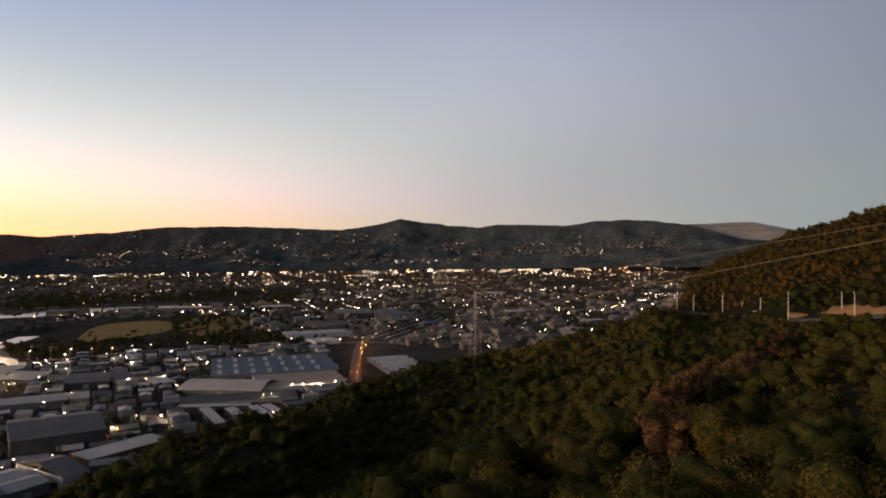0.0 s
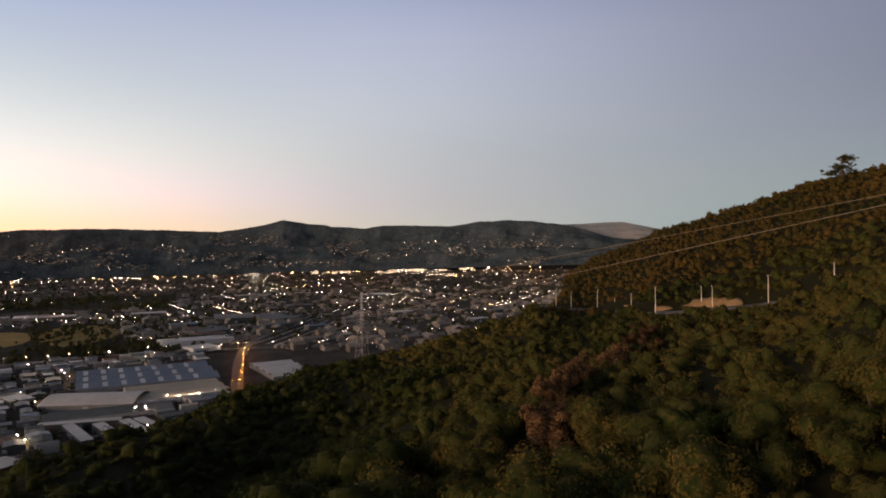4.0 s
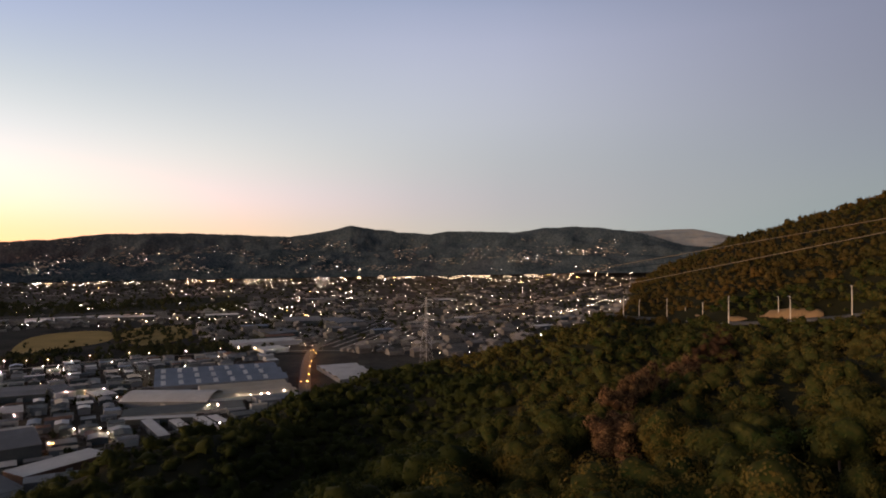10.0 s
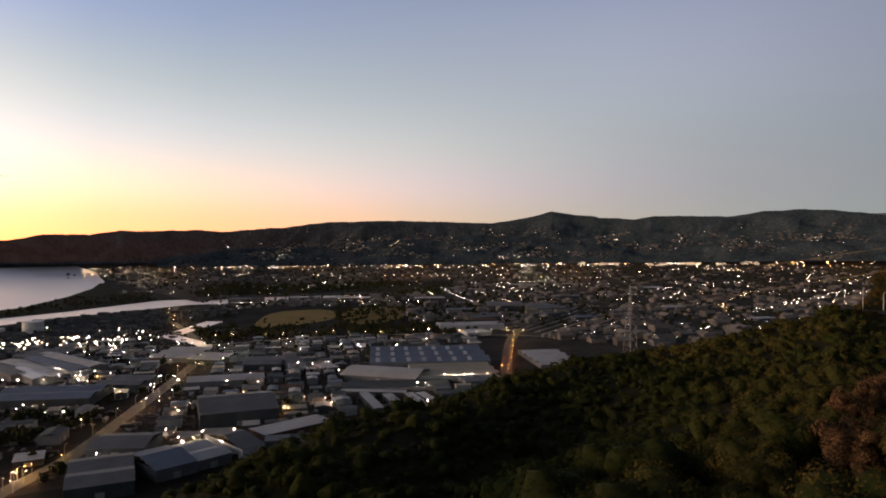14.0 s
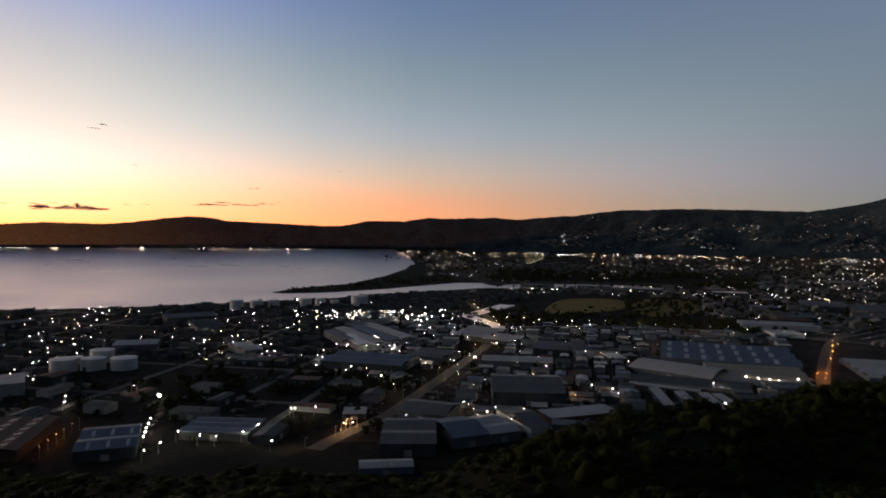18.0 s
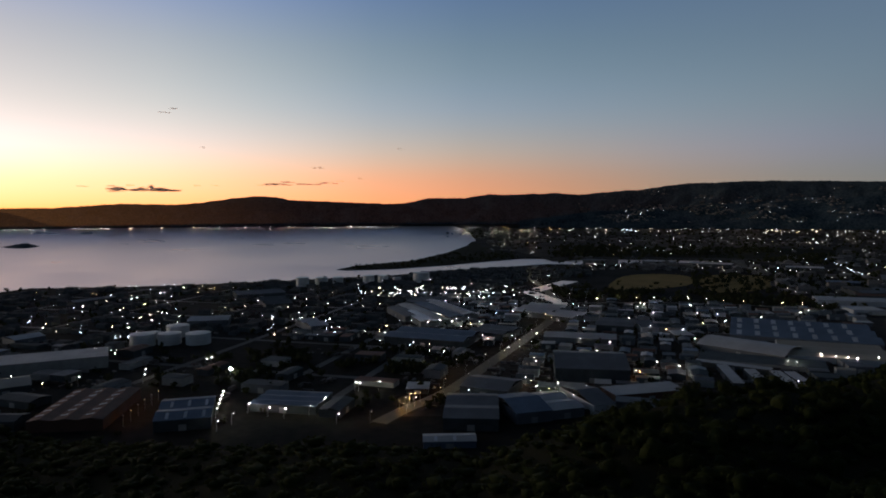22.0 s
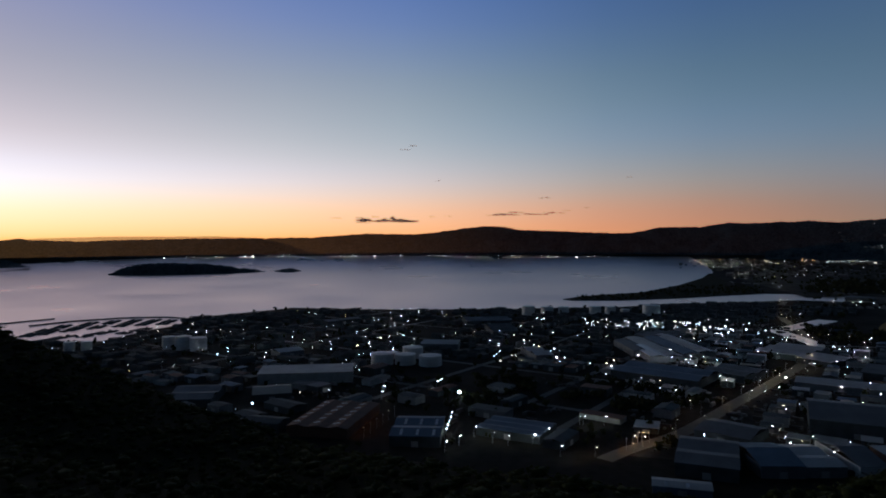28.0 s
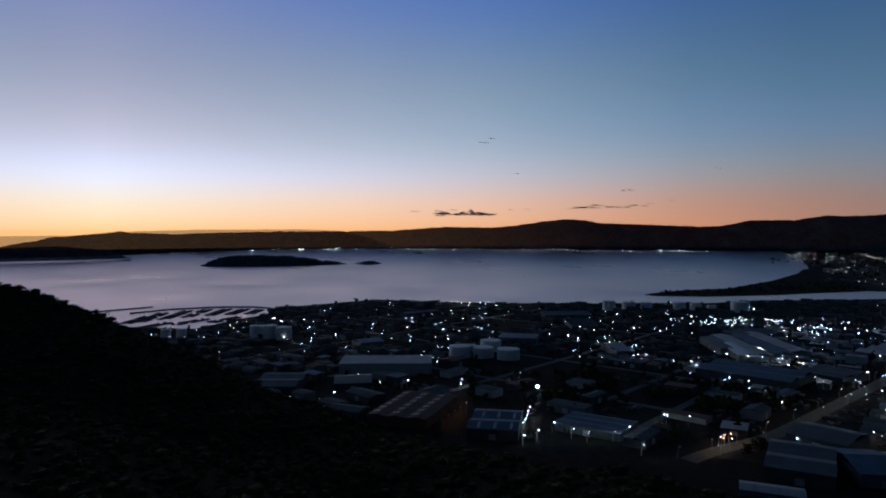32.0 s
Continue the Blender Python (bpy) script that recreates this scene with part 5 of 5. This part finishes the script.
for k in range(950):
    a, el = rng2.choice((rng2.uniform(-21, 41.5), rng2.uniform(16, 41))), -1.8 - 3.4 * rng2.random() ** 1.7
    d = drop(el)
    if a > 30 and el > -1.95 or in_field(a, d) or a > 33.5 and el < -4.2 or a > 39 and el < -2.7 or a > 12 and abs(el - np.interp(a, [12.5, 17, 22, 27, 31], [-3.67, -4.13, -4.52, -4.67, -4.78])) < .25:
        continue
    if noise.noise(Vector((a * .35, el * 3, 11))) < 0:
        continue
    add_light(a, d, 6, rng2.uniform(.35, .9), ("white", "white", "warm", "warm", "warm", "sodium", "cool"))
for k in range(900):
    a = rng2.uniform(-20, 36)
    if noise.noise(Vector((a * .9, 3, 1))) < rng2.uniform(-.25, .5):
        continue
    add_light(a, drop(np.interp(a, [-20, 0, 20, 36], [-1.55, -1.85, -2.0, -2.05]) + rng2.gauss(0, .12) - .06), 8, rng2.uniform(.7, 1.8), ("white", "warm", "warm", "white", "sodium", "cool"))
for k in range(520):
    a, el = rng2.uniform(-20, 30), rng2.uniform(-8.5, -5)
    d = drop(el)
    if d < 1180 + max(0, a) * 22 or in_field(a, d):
        continue
    add_light(a, d, 6, rng2.uniform(.25, .5), ("white", "warm", "warm", "cool"))
for k in range(900):
    a, d = rng2.uniform(30, 95), rng2.uniform(620, 1650)
    if not belt(a, d) and noise.noise(Vector((a * .14, d * .006, 16))) > (-.08 if a < 46 else -.02) and not near_line(plan(a, d), STREAM, 24) and d < np.interp(a, [s[0] for s in SHORE], [s[1] for s in SHORE]) - 30:
        add_light(a, d, rng2.uniform(3, 7), rng2.uniform(.35, .75), ("white", "white", "cool", "warm"))
for k in range(110):
    a = rng2.uniform(45.5, 86) 
    add_light(a, drop(np.interp(a, [41, 53, 68, 82, 93], [-1.78, -1.82, -1.69, -1.63, -1.9])), 6, rng2.uniform(.8, 1.6), ("white", "warm", "white"))
for k in range(70):
    a = rng2.uniform(34.5, 41)
    add_light(a, drop(-1.9 - .6 * rng2.random()), 6, rng2.uniform(.5, 1.0), ("white", "warm", "sodium", "white"))
for k in range(130):
    a = 43.4 + rng2.gauss(0, 3.4)
    add_light(a, rng2.uniform(1290, 1400), rng2.uniform(4, 12), rng2.uniform(.6, 1.2), ("white", "white", "warm", "cool"))
for kind, mt in (("white", F_WHITE), ("cool", F_COOL), ("warm", F_WARM), ("sodium", F_SODIUM), ("street_warm", L_WARM), ("street_white", L_WHITE), ("street_sodium", L_SODIUM)):
    light_field("town_lights", pools[kind], mt, kind.replace("street_", "") + " lights scattered through the town")


# ---- the hill road: carriageway, cut bank coloured as lit, lamp posts ----
def road_height(a):
    rows = sorted((b[0], b[2] * math.tan(radians(b[3]))) for b in BANK if b[0] > -60)
    return EYE + np.interp(a, [q[0] for q in rows], [q[1] for q in rows])


def hill_point(a, off, z):
    r = road_dist(a) + off
    return (-math.sin(radians(a)) * r, math.cos(radians(a)) * r, road_height(a) + z)


def strip(name, rows, a0, a1, material, label, category, step=.25):
    """A strip along the hill road; rows: (offset away from the lookout, height), joined in order."""
    verts, faces, n = [], [], len(rows)
    k = int((a0 - a1) / step) + 1
    for i in range(k):
        a = a0 - i * step
        for off, z in rows:
            k_ = 1.0
            if z > .6:
                k_ = math.sin(math.pi * min(max(i / (k - 1), .02), .98)) ** .3 * (1 + .3 * noise.noise(Vector((a * 1.3, 0, 3)))) * (1 + .2 * noise.noise(Vector((a * 5, z, 1))))
            verts.append(hill_point(a, off + (1 - k_) * .8, z * k_))
        if i:
            for j in range(n - 1):
                b = (i - 1) * n + j
                faces.append((b, b + 1, b + n + 1, b + n))
    return tagged(new(name, mesh_from(name, verts, faces, [material], smooth=True)), label, category, kind="structure")


# the orange glow of vehicle lights on the bank is put into this colour
M_BANK_GLOW = mat("glow_painted_bank", (.22, .135, .06), (.13, .08, .038), .95, .3, 3, coords="World")
strip("hill_road", [(-5.5, .25), (-5.0, .5), (5.0, .5), (5.5, .25)], -17.8, -46, M_ROAD, "two-lane road winding along the hillside", "road")
strip("glow_painted_bank", [(4.6, .3), (4.9, 1.1), (5.6, 1.9), (7.0, 2.1), (10, 2.2)], -22.6, -28.9, M_BANK_GLOW, "cut bank above the hill road, vehicle-light glow put into its colour", "bank")
strip("glow_painted_bank", [(4.4, .3), (5.0, 1.7), (6.0, 3.0), (7.6, 3.4), (10, 3.5)], -29.2, -33.8, M_BANK_GLOW, "higher cut bank at the bend of the hill road, glow put into its colour", "bank")


def lamp_post(a, off, h, reach, turn, label):
    """A hill-road lamp post with a curved arm and an unlit lantern."""
    ob = new("lamp_post")
    ob.matrix_basis = Matrix.Translation(hill_point(a, off, .2)) @ pose(0, 0, 0, 0, 0, turn)
    bm = bmesh.new()
    rod(bm, (0, 0, -.6), (0, 0, h * .9), .15, .10, 8)
    part("pole", bm, M_POST, ob)
    bm = bmesh.new()
    prev = Vector((0, 0, h * .9))
    for i in range(1, 6):
        s = i / 5
        p = Vector((reach * s, 0, h * .9 + h * .1 * math.sin(s * math.pi / 2)))
        rod(bm, prev, p, .09, .08, 6)
        prev = p
    part("arm", bm, M_POST, ob)
    bm = bmesh.new()
    box(bm, reach - .1, -.22, h - .16, reach + 1.0, .22, h + .08)
    bmesh.ops.bevel(bm, geom=bm.edges[:], offset=.06, segments=1)
    part("lantern", bm, M_CONC, ob)
    return tagged(ob, label, "lamp post", group="lamp posts of the hill road")


M_POST = mat("pale_post_paint", (.62, .57, .48), (.45, .41, .34), .6, .5, 4)
for a, off, h, reach, turn in ((-19.2, -4, 8.6, 1.4, 60), (-20.45, 5, 7.2, 2.0, 60), (-22.6, 5, 8.2, 1.2, 60), (-24.0, 6.0, 4.6, .3, 60), (-25.3, 6.0, 6.2, .3, 60), (-27.2, -4, 8.8, .3, 60),
                               (-30.7, 6, 7.4, .4, 230), (-31.5, -4, 7.6, 1.4, 65), (-35.5, -4, 8.4, .2, 60), (-39.9, -4, 6.4, 3.4, 50)):
    lamp_post(a, off, h, reach, turn, "tall pale lamp post beside the hill road, unlit")


# ---- power line ----
def pylon(x, y, z, h, label):
    ob = new("pylon")
    ob.matrix_basis = pose(x, y, z, 0, 0, 40)

    def half(s):
        return 3.6 * (1 - s) + .8 * s if s < .62 else .8 + .0 * s - (.5 * (s - .62) / .38)
    lv = [0, .14, .27, .38, .48, .56, .64, .72, .80, .88, 1.0]
    for sx, sy in ((1, 1), (1, -1), (-1, -1), (-1, 1)):
        bm = bmesh.new()
        for a, b in zip(lv[:-1], lv[1:]):
            rod(bm, (sx * half(a), sy * half(a), h * a), (sx * half(b), sy * half(b), h * b), .11, n=4)
        part("leg", bm, M_STEEL, ob)
    for face in range(4):
        c = [(1, 1), (1, -1), (-1, -1), (-1, 1)]
        (ax, ay), (bx, by) = c[face], c[(face + 1) % 4]
        for a, b in zip(lv[:-1], lv[1:]):
            p0, p1 = (ax * half(a), ay * half(a), h * a), (bx * half(a), by * half(a), h * a)
            q0, q1 = (ax * half(b), ay * half(b), h * b), (bx * half(b), by * half(b), h * b)
            for u, v in ((p0, q1), (p1, q0), (q0, q1)):
                bm = bmesh.new()
                rod(bm, u, v, .055, n=4)
                part("brace", bm, M_STEEL, ob)
    for s, w in ((.66, 6.0), (.78, 7.5), (.90, 5.5)):
        for side in (-1, 1):
            bm = bmesh.new()
            tip = (side * w, 0, h * s + .3)
            for dy in (-.6, .6):
                rod(bm, (side * .6, dy, h * s), tip, .10, n=4)
                rod(bm, (side * .6, dy, h * s + 2.2), tip, .10, n=4)
            part("crossarm", bm, M_STEEL, ob)
        for side in (-1, 1):
            bm = bmesh.new()
            for i in range(5):
                rod(bm, (side * w, 0, h * s - .4 * i), (side * w, 0, h * s - .4 * i - .25), .18, .18, 6)
            part("insulator", bm, M_CONC, ob)
    return tagged(ob, label, "pylon")


def sky_point(a, r, el):
    return Vector((-math.sin(radians(a)) * r, math.cos(radians(a)) * r, EYE + r * math.tan(radians(el))))


pz = hill_height(-2.8, 400)
pylon(*plan(-2.75, 400), pz, EYE + 400 * math.tan(radians(-3.55)) - pz, "steel lattice power pylon beyond the spur")
pylon(*plan(-70, 165), hill_height(-70, 165) - .5, 30, "steel lattice power pylon on the hill beside the lookout")


def cable(p, q, sag, r, label):
    cu = bpy.data.curves.new("power_cable", "CURVE")
    cu.dimensions, cu.bevel_depth, cu.bevel_resolution = "3D", r, 1
    sp = cu.splines.new("POLY")
    n = 48
    sp.points.add(n)
    for i in range(n + 1):
        s = i / n
        v = p.lerp(q, s)
        sp.points[i].co = (v.x, v.y, v.z - 4 * sag * s * (1 - s), 1)
    cu.materials.append(M_WIRE)
    tmp = new("power_cable", cu)
    me = bpy.data.meshes.new_from_object(tmp)
    bpy.data.objects.remove(tmp)
    return tagged(new("power_cable", me), label, "power cable", group="power cables")


cable(sky_point(-2.9, 400, -5.6), sky_point(-70, 160, 8.3), 1, .11, "pale power cable slung across the valley")
cable(sky_point(-2.7, 400, -3.45), sky_point(-70, 160, 7.8), 1, .08, "pale power cable slung across the valley")


# ---- lone pine on the skyline ----
def pine(a, r, z, s):
    ob = new("pine_tree")
    x, y = plan(a, r)
    ob.matrix_basis = pose(x, y, z)
    bm = bmesh.new()
    rod(bm, (0, 0, -1), (.3 * s, 0, 5.4 * s), .35 * s, .16 * s, 8)
    # limbs (sideways, up) are set to fit the outline from the camera
    limbs = ((-3.9, .9), (-3.1, 1.7), (-2.2, 1.3), (-1.7, 2.6), (-.6, 1.8), (-.5, 3.1), (.6, 2.5), (1.3, 3.3), (2.2, 2.2), (2.8, 1.3), (1.0, 4.3), (1.2, 5.4), (2.1, 5.2), (.2, 5.3))
    for lx, lz in limbs:
        rod(bm, (.1 * s, 0, lz * .55 * s), (lx * s, random.uniform(-1, 1) * s, lz * s), .14 * s, .06 * s, 5)
    part("trunk", bm, M_BARK, ob)
    rg = np.random.default_rng(3)
    V, F, nv = [], [], 0
    for lx, lz in limbs:
        for _ in range(3):
            v, f, cen, rad = crown_arrays(rg, 150, .14, 4)
            k = rg.uniform(.8, 1.25) * s
            V.append(v * (1.15 * k, 1.1 * k, .85 * k) + ((lx + rg.normal(0, .5)) * s, rg.normal(0, .8) * s, (lz - .5 + rg.normal(0, .25)) * s))
            F.append(f + nv)
            nv += len(v)
    me = mesh_from("crown", np.concatenate(V), np.concatenate(F), [M_TREE])
    share("crown", me, ob)
    return tagged(ob, "dark lopsided pine tree on the ridge, shaped to fit the view", "tree")


pine(-40.4, 432, hill_height(-40.4, 432) + .3, 2.0)


# ---- clouds low in the west ----
M_CLOUD = mat("cloud", (.85, .82, .82), (.7, .68, .68), 1.0, .004, .03, coords="World", bump=0)


tn = M_CLOUD.node_tree
tr_ = tn.nodes.new("ShaderNodeBsdfTransparent")
ms_ = tn.nodes.new("ShaderNodeMixShader")
ms_.inputs[0].default_value = .80
tn.links.new(tn.nodes["Principled BSDF"].outputs[0], ms_.inputs[1])
tn.links.new(tr_.outputs[0], ms_.inputs[2])
tn.links.new(ms_.outputs[0], tn.nodes["Material Output"].inputs[0])


def cloud(a, el, wide, high, n, label, seed):
    rg = random.Random(seed)
    bm = bmesh.new()
    d = 4870.0
    for _ in range(n * 7 + 3):
        u = rg.uniform(-1, 1)
        full = (1 - u * u) ** .5 * (.35 + max(0, .65 + 1.3 * noise.noise(Vector((u * 3.2, seed * 1.7, 2)))))
        if full < .32 and n > 1:
            continue
        m = Matrix.Translation((u * .5 * wide, rg.uniform(-8, 8), (rg.uniform(-.12, .62) * full + .22 * noise.noise(Vector((u * 2, seed, 0))) - .12 * u) * high)) @ Matrix.Rotation(radians(rg.uniform(-5, 8)), 4, "Y") @ Matrix.Diagonal((wide * rg.uniform(.025, .10) + 4, 10, high * rg.uniform(.05, .17) * (.4 + full) + .7, 1))
        bmesh.ops.create_icosphere(bm, subdivisions=2, radius=1, matrix=m)
    for v in bm.verts:
        v.co.z += noise.noise(v.co * .05) * high * .2
    ob = part("cloud", bm, M_CLOUD, smooth=True)
    ob.matrix_basis = Matrix.Translation(sky_point(a, d, el)) @ pose(0, 0, 0, 0, 0, a)
    return tagged(ob, label, "cloud", group="small evening clouds")


for i, (a, el, w, h, n) in enumerate(((66.2, 1.25, 430, 24, 14), (65.6, 1.38, 180, 20, 6), (70.5, 1.53, 70, 7, 2), (68.6, 1.57, 60, 9, 2), (67.2, 1.62, 60, 9, 2), (68.3, 1.16, 110, 12, 3), (62.4, 1.64, 45, 6, 1), (61.1, 1.67, 50, 6, 1),
                                      (56.2, 1.74, 210, 14, 6), (55.3, 1.95, 120, 12, 3), (53.6, 1.78, 190, 12, 5), (52.1, 1.88, 150, 9, 4), (52.8, 3.13, 85, 9, 2), (57.6, 1.72, 45, 6, 1), (49.3, 2.28, 40, 5, 1), (51.0, 2.05, 50, 6, 1),
                                      (64.7, 7.3, 80, 9, 3), (64.0, 7.6, 50, 9, 2), (61.9, 4.68, 35, 5, 1), (46.0, 4.74, 40, 7, 1))):
    cloud(a, el, w, h, n, "small dark streak of cloud in the afterglow", i * 7 + 3)


# ---- marina, breakwaters and wharf ----
M_ROCK = mat("breakwater_rock", (.08, .075, .07), (.14, .13, .12), .95, .2, 1)


def mole(name, pts, width, top, label, category):
    """A low bank of rock standing in the water along points of the plan."""
    verts, faces = [], []
    for i, p in enumerate(pts):
        t = (pts[min(i + 1, len(pts) - 1)] - pts[max(i - 1, 0)]).normalized()
        s = Vector((-t.y, t.x))
        for o, z in ((width, -1.5), (width * .35, top), (-width * .35, top + .2), (-width, -1.5)):
            q = p + s * (o + random.uniform(-.4, .4))
            verts.append((q.x, q.y, z + random.uniform(-.15, .15)))
        if i:
            for j in range(3):
                b = 4 * (i - 1) + j
                faces.append((b, b + 1, b + 5, b + 4))
    return tagged(new(name, mesh_from(name, verts, faces, [M_ROCK])), label, category)


def polyline(*ad, n=8):
    out = []
    for (a0, d0), (a1, d1) in zip(ad[:-1], ad[1:]):
        out += [plan(a0 + (a1 - a0) * k / n, d0 + (d1 - d0) * k / n) for k in range(n)]
    return out + [plan(*ad[-1])]


mole("breakwater", polyline((93.2, 1600), (90.5, 1640), (87, 1650), (84, 1625), (82.5, 1585)), 4, 2.4, "thin rock breakwater round the marina", "breakwater")
mole("breakwater", polyline((95.8, 1665), (93.6, 1690), (91.6, 1712)), 3, 2.2, "outer rock breakwater of the marina", "breakwater")
JET = []
for k, (a0, d0, a1, d1) in enumerate(((83.4, 1570, 84.4, 1490), (84.6, 1590, 86.0, 1490), (86.0, 1605, 87.5, 1490), (87.5, 1610, 89.2, 1480), (89.0, 1600, 91.0, 1460), (90.8, 1580, 92.6, 1440), (91.9, 1530, 93.6, 1430),
                                      (85.0, 1450, 87.4, 1380), (87.6, 1440, 90.2, 1370), (90.4, 1410, 92.6, 1350))):
    p, q = plan(a0, d0), plan(a1, d1)
    ob = new("jetty")
    d = q - p
    ob.matrix_basis = pose(p.x, p.y, 0, 0, 0, math.degrees(math.atan2(d.y, d.x)))
    bm = bmesh.new()
    box(bm, 0, -1.4, .5, d.length, 1.4, .9)
    part("deck", bm, M_DARK, ob)
    for i in range(int(d.length / 16) + 1):
        bm = bmesh.new()
        rod(bm, (i * 16, 1.7, -1), (i * 16, 1.7, 2.6), .25, n=6)
        part("pile", bm, M_BARK, ob)
    tagged(ob, "floating marina jetty with moored boats", "jetty", group="marina jetties")
    JET.append((p, d))

bm = bmesh.new()
prof = ((-5, 0, .2), (-4.6, 1.5, 1.0), (0, 1.7, 1.1), (3, 1.2, 1.3), (5.5, 0, 1.6))
rows_ = [[bm.verts.new((x, y * s, z if abs(s) > .5 else -.1)) for s in (-1, -.4, .4, 1)] for x, y, z in prof]
for a, b in zip(rows_[:-1], rows_[1:]):
    for j in range(3):
        bm.faces.new((a[j], a[j + 1], b[j + 1], b[j]))
    bm.faces.new((a[0], b[0], b[3], a[3]))
HULL = bpy.data.meshes.new("hull")
bmesh.ops.remove_doubles(bm, verts=bm.verts[:], dist=.01)
bmesh.ops.recalc_face_normals(bm, faces=bm.faces[:])
bm.to_mesh(HULL)
bm.free()
HULL.materials.append(M_DARK)
bm = bmesh.new()
box(bm, -2.6, -1.0, 1.0, 1.6, 1.0, 2.2)
bmesh.ops.bevel(bm, geom=bm.edges[:], offset=.2, segments=1)
CABIN = bpy.data.meshes.new("cabin")
bm.to_mesh(CABIN)
bm.free()
CABIN.materials.append(M_DARK)
bm = bmesh.new()
rod(bm, (.6, 0, 1), (.6, 0, 13), .11, .06, 6)
rod(bm, (.6, 0, 2.9), (-3.6, 0, 2.7), .13, .13, 6)
MAST = bpy.data.meshes.new("mast")
bm.to_mesh(MAST)
bm.free()
MAST.materials.append(M_STEEL)
rg3 = random.Random(2)
for p, d in JET:
    n = int(d.length / 9)
    u = d.normalized()
    for i in range(n):
        for side in (-1, 1):
            if rg3.random() < .18:
                continue
            q = p + u * (4 + i * 9) + Vector((-u.y, u.x)) * side * 7.6
            ob = new("boat")
            ob.matrix_basis = pose(q.x, q.y, .05, 0, 0, math.degrees(math.atan2(u.y, u.x)) + 90 * side)
            share("hull", HULL, ob)
            share("cabin", CABIN, ob)
            if rg3.random() < .6:
                share("mast", MAST, ob)
            tagged(ob, "small moored boat in the marina", "boat", group="moored boats")

ob = new("wharf")
p, q = at(41.6, drop(-2.5), 0), at(45.3, drop(-2.5), 0)
bm = bmesh.new()
v = [bm.verts.new(c) for c in (p + Vector((0, 0, 3)), q + Vector((0, 0, 3)), q + Vector((8, 8, 3)), p + Vector((8, 8, 3)))]
bm.faces.new(v)
bmesh.ops.solidify(bm, geom=bm.faces[:], thickness=1.4)
part("deck", bm, M_DARK, ob)
for k in range(18):
    bm = bmesh.new()
    c = p.lerp(q, k / 17)
    rod(bm, (c.x, c.y, c.z - 2), (c.x, c.y, c.z + 2.5), .6, n=6)
    part("pile", bm, M_DARK, ob)
tagged(ob, "long dark timber wharf running out from the beach", "wharf")


# ---- town centre blocks up the valley, lit at night ----
M_LITWIN = lamp_mat("lit_windows", (1.0, .82, .55), 3.0)


def office(a, el, w, h, label):
    d = drop(el)
    v, k = at(a, d, 0), pulled(drop(el)) / drop(el)
    ob = new("office_building")
    ob.matrix_basis = Matrix.Translation(v) @ pose(0, 0, 0, 0, 0, a + rng2.uniform(-25, 25)) @ Matrix.Diagonal((k, k, k, 1))
    bm = bmesh.new()
    box(bm, -w / 2, -8, 0, w / 2, 8, h)
    box(bm, -w / 4, -3, h, w / 4, 3, h + 3)
    part("wall", bm, M_CONC, ob)
    n = max(1, int(h / 3.6))
    for i in range(n):
        bm = bmesh.new()
        for j in range(int(w / 4)):
            if rng2.random() < .55:
                x = -w / 2 + 1 + j * 4
                box(bm, x, -8.15, 1 + i * 3.6, x + 2.6, -8.02, 2.8 + i * 3.6)
        if bm.verts:
            part("window_row", bm, M_LITWIN, ob)
        else:
            bm.free()
    return tagged(ob, label, "office building", group="town centre buildings")


for k in range(46):
    a = rng2.uniform(-13, 1.5)
    office(a, -1.72 - rng2.uniform(0, .32) + (.0 if a > -6 else .1), rng2.uniform(18, 46), rng2.uniform(9, 30), "pale town centre building with lit windows")

# ---- houses and lights on the far slopes ----
hill_lights = {"white": [], "warm": [], "cool": []}
hill_homes = []
for ob in [o for o in scene.objects if o.name.startswith("hills")]:
    co_ = np.empty(len(ob.data.vertices) * 3)
    ob.data.vertices.foreach_get("co", co_)
    co_ = co_.reshape(-1, 3)
    az_ = np.degrees(np.arctan2(-co_[:, 0], co_[:, 1]))
    el_ = np.degrees(np.arctan2(co_[:, 2] - EYE, np.hypot(co_[:, 0], co_[:, 1])))
    ok = np.where((az_ > -21) & (az_ < 31) & (el_ > -1.4) & (el_ < 1.35))[0]
    if "lower" not in ob["label"] and "dark" not in ob["label"]:
        continue
    for i in ok:
        a, e = az_[i], el_[i]
        if noise.noise(Vector((a * .32, e * 1.4, 21))) + .35 * noise.noise(Vector((a * 1.1, e * 5, 9))) < .02 + abs(e - .2) * .12:
            continue
        if rng2.random() < .2:
            p = Vector(co_[i]) * 1.0
            w = Vector((p.x, p.y, p.z - EYE)).normalized()
            j = Vector((rng2.uniform(-5, 5), rng2.uniform(-5, 5), rng2.uniform(-3, 4)))
            hill_lights[rng2.choice(("white", "warm", "warm", "cool"))].append((p - w * 9 + j, rng2.uniform(.25, .6)))
        if rng2.random() < .3:
            p = Vector(co_[i]) + Vector((rng2.uniform(-6, 6), rng2.uniform(-6, 6), -2.0))
            hill_homes.append((p, p.z, rng2.uniform(.8, 1.3), rng2.uniform(0, 3)))
for kind, mt in (("white", F_WHITE), ("cool", F_COOL), ("warm", F_WARM)):
    light_field("hill_lights", hill_lights[kind], mt, kind + " house lights on the far slopes")
houses("hill_houses", hill_homes, "pale houses scattered over the far wooded slopes")
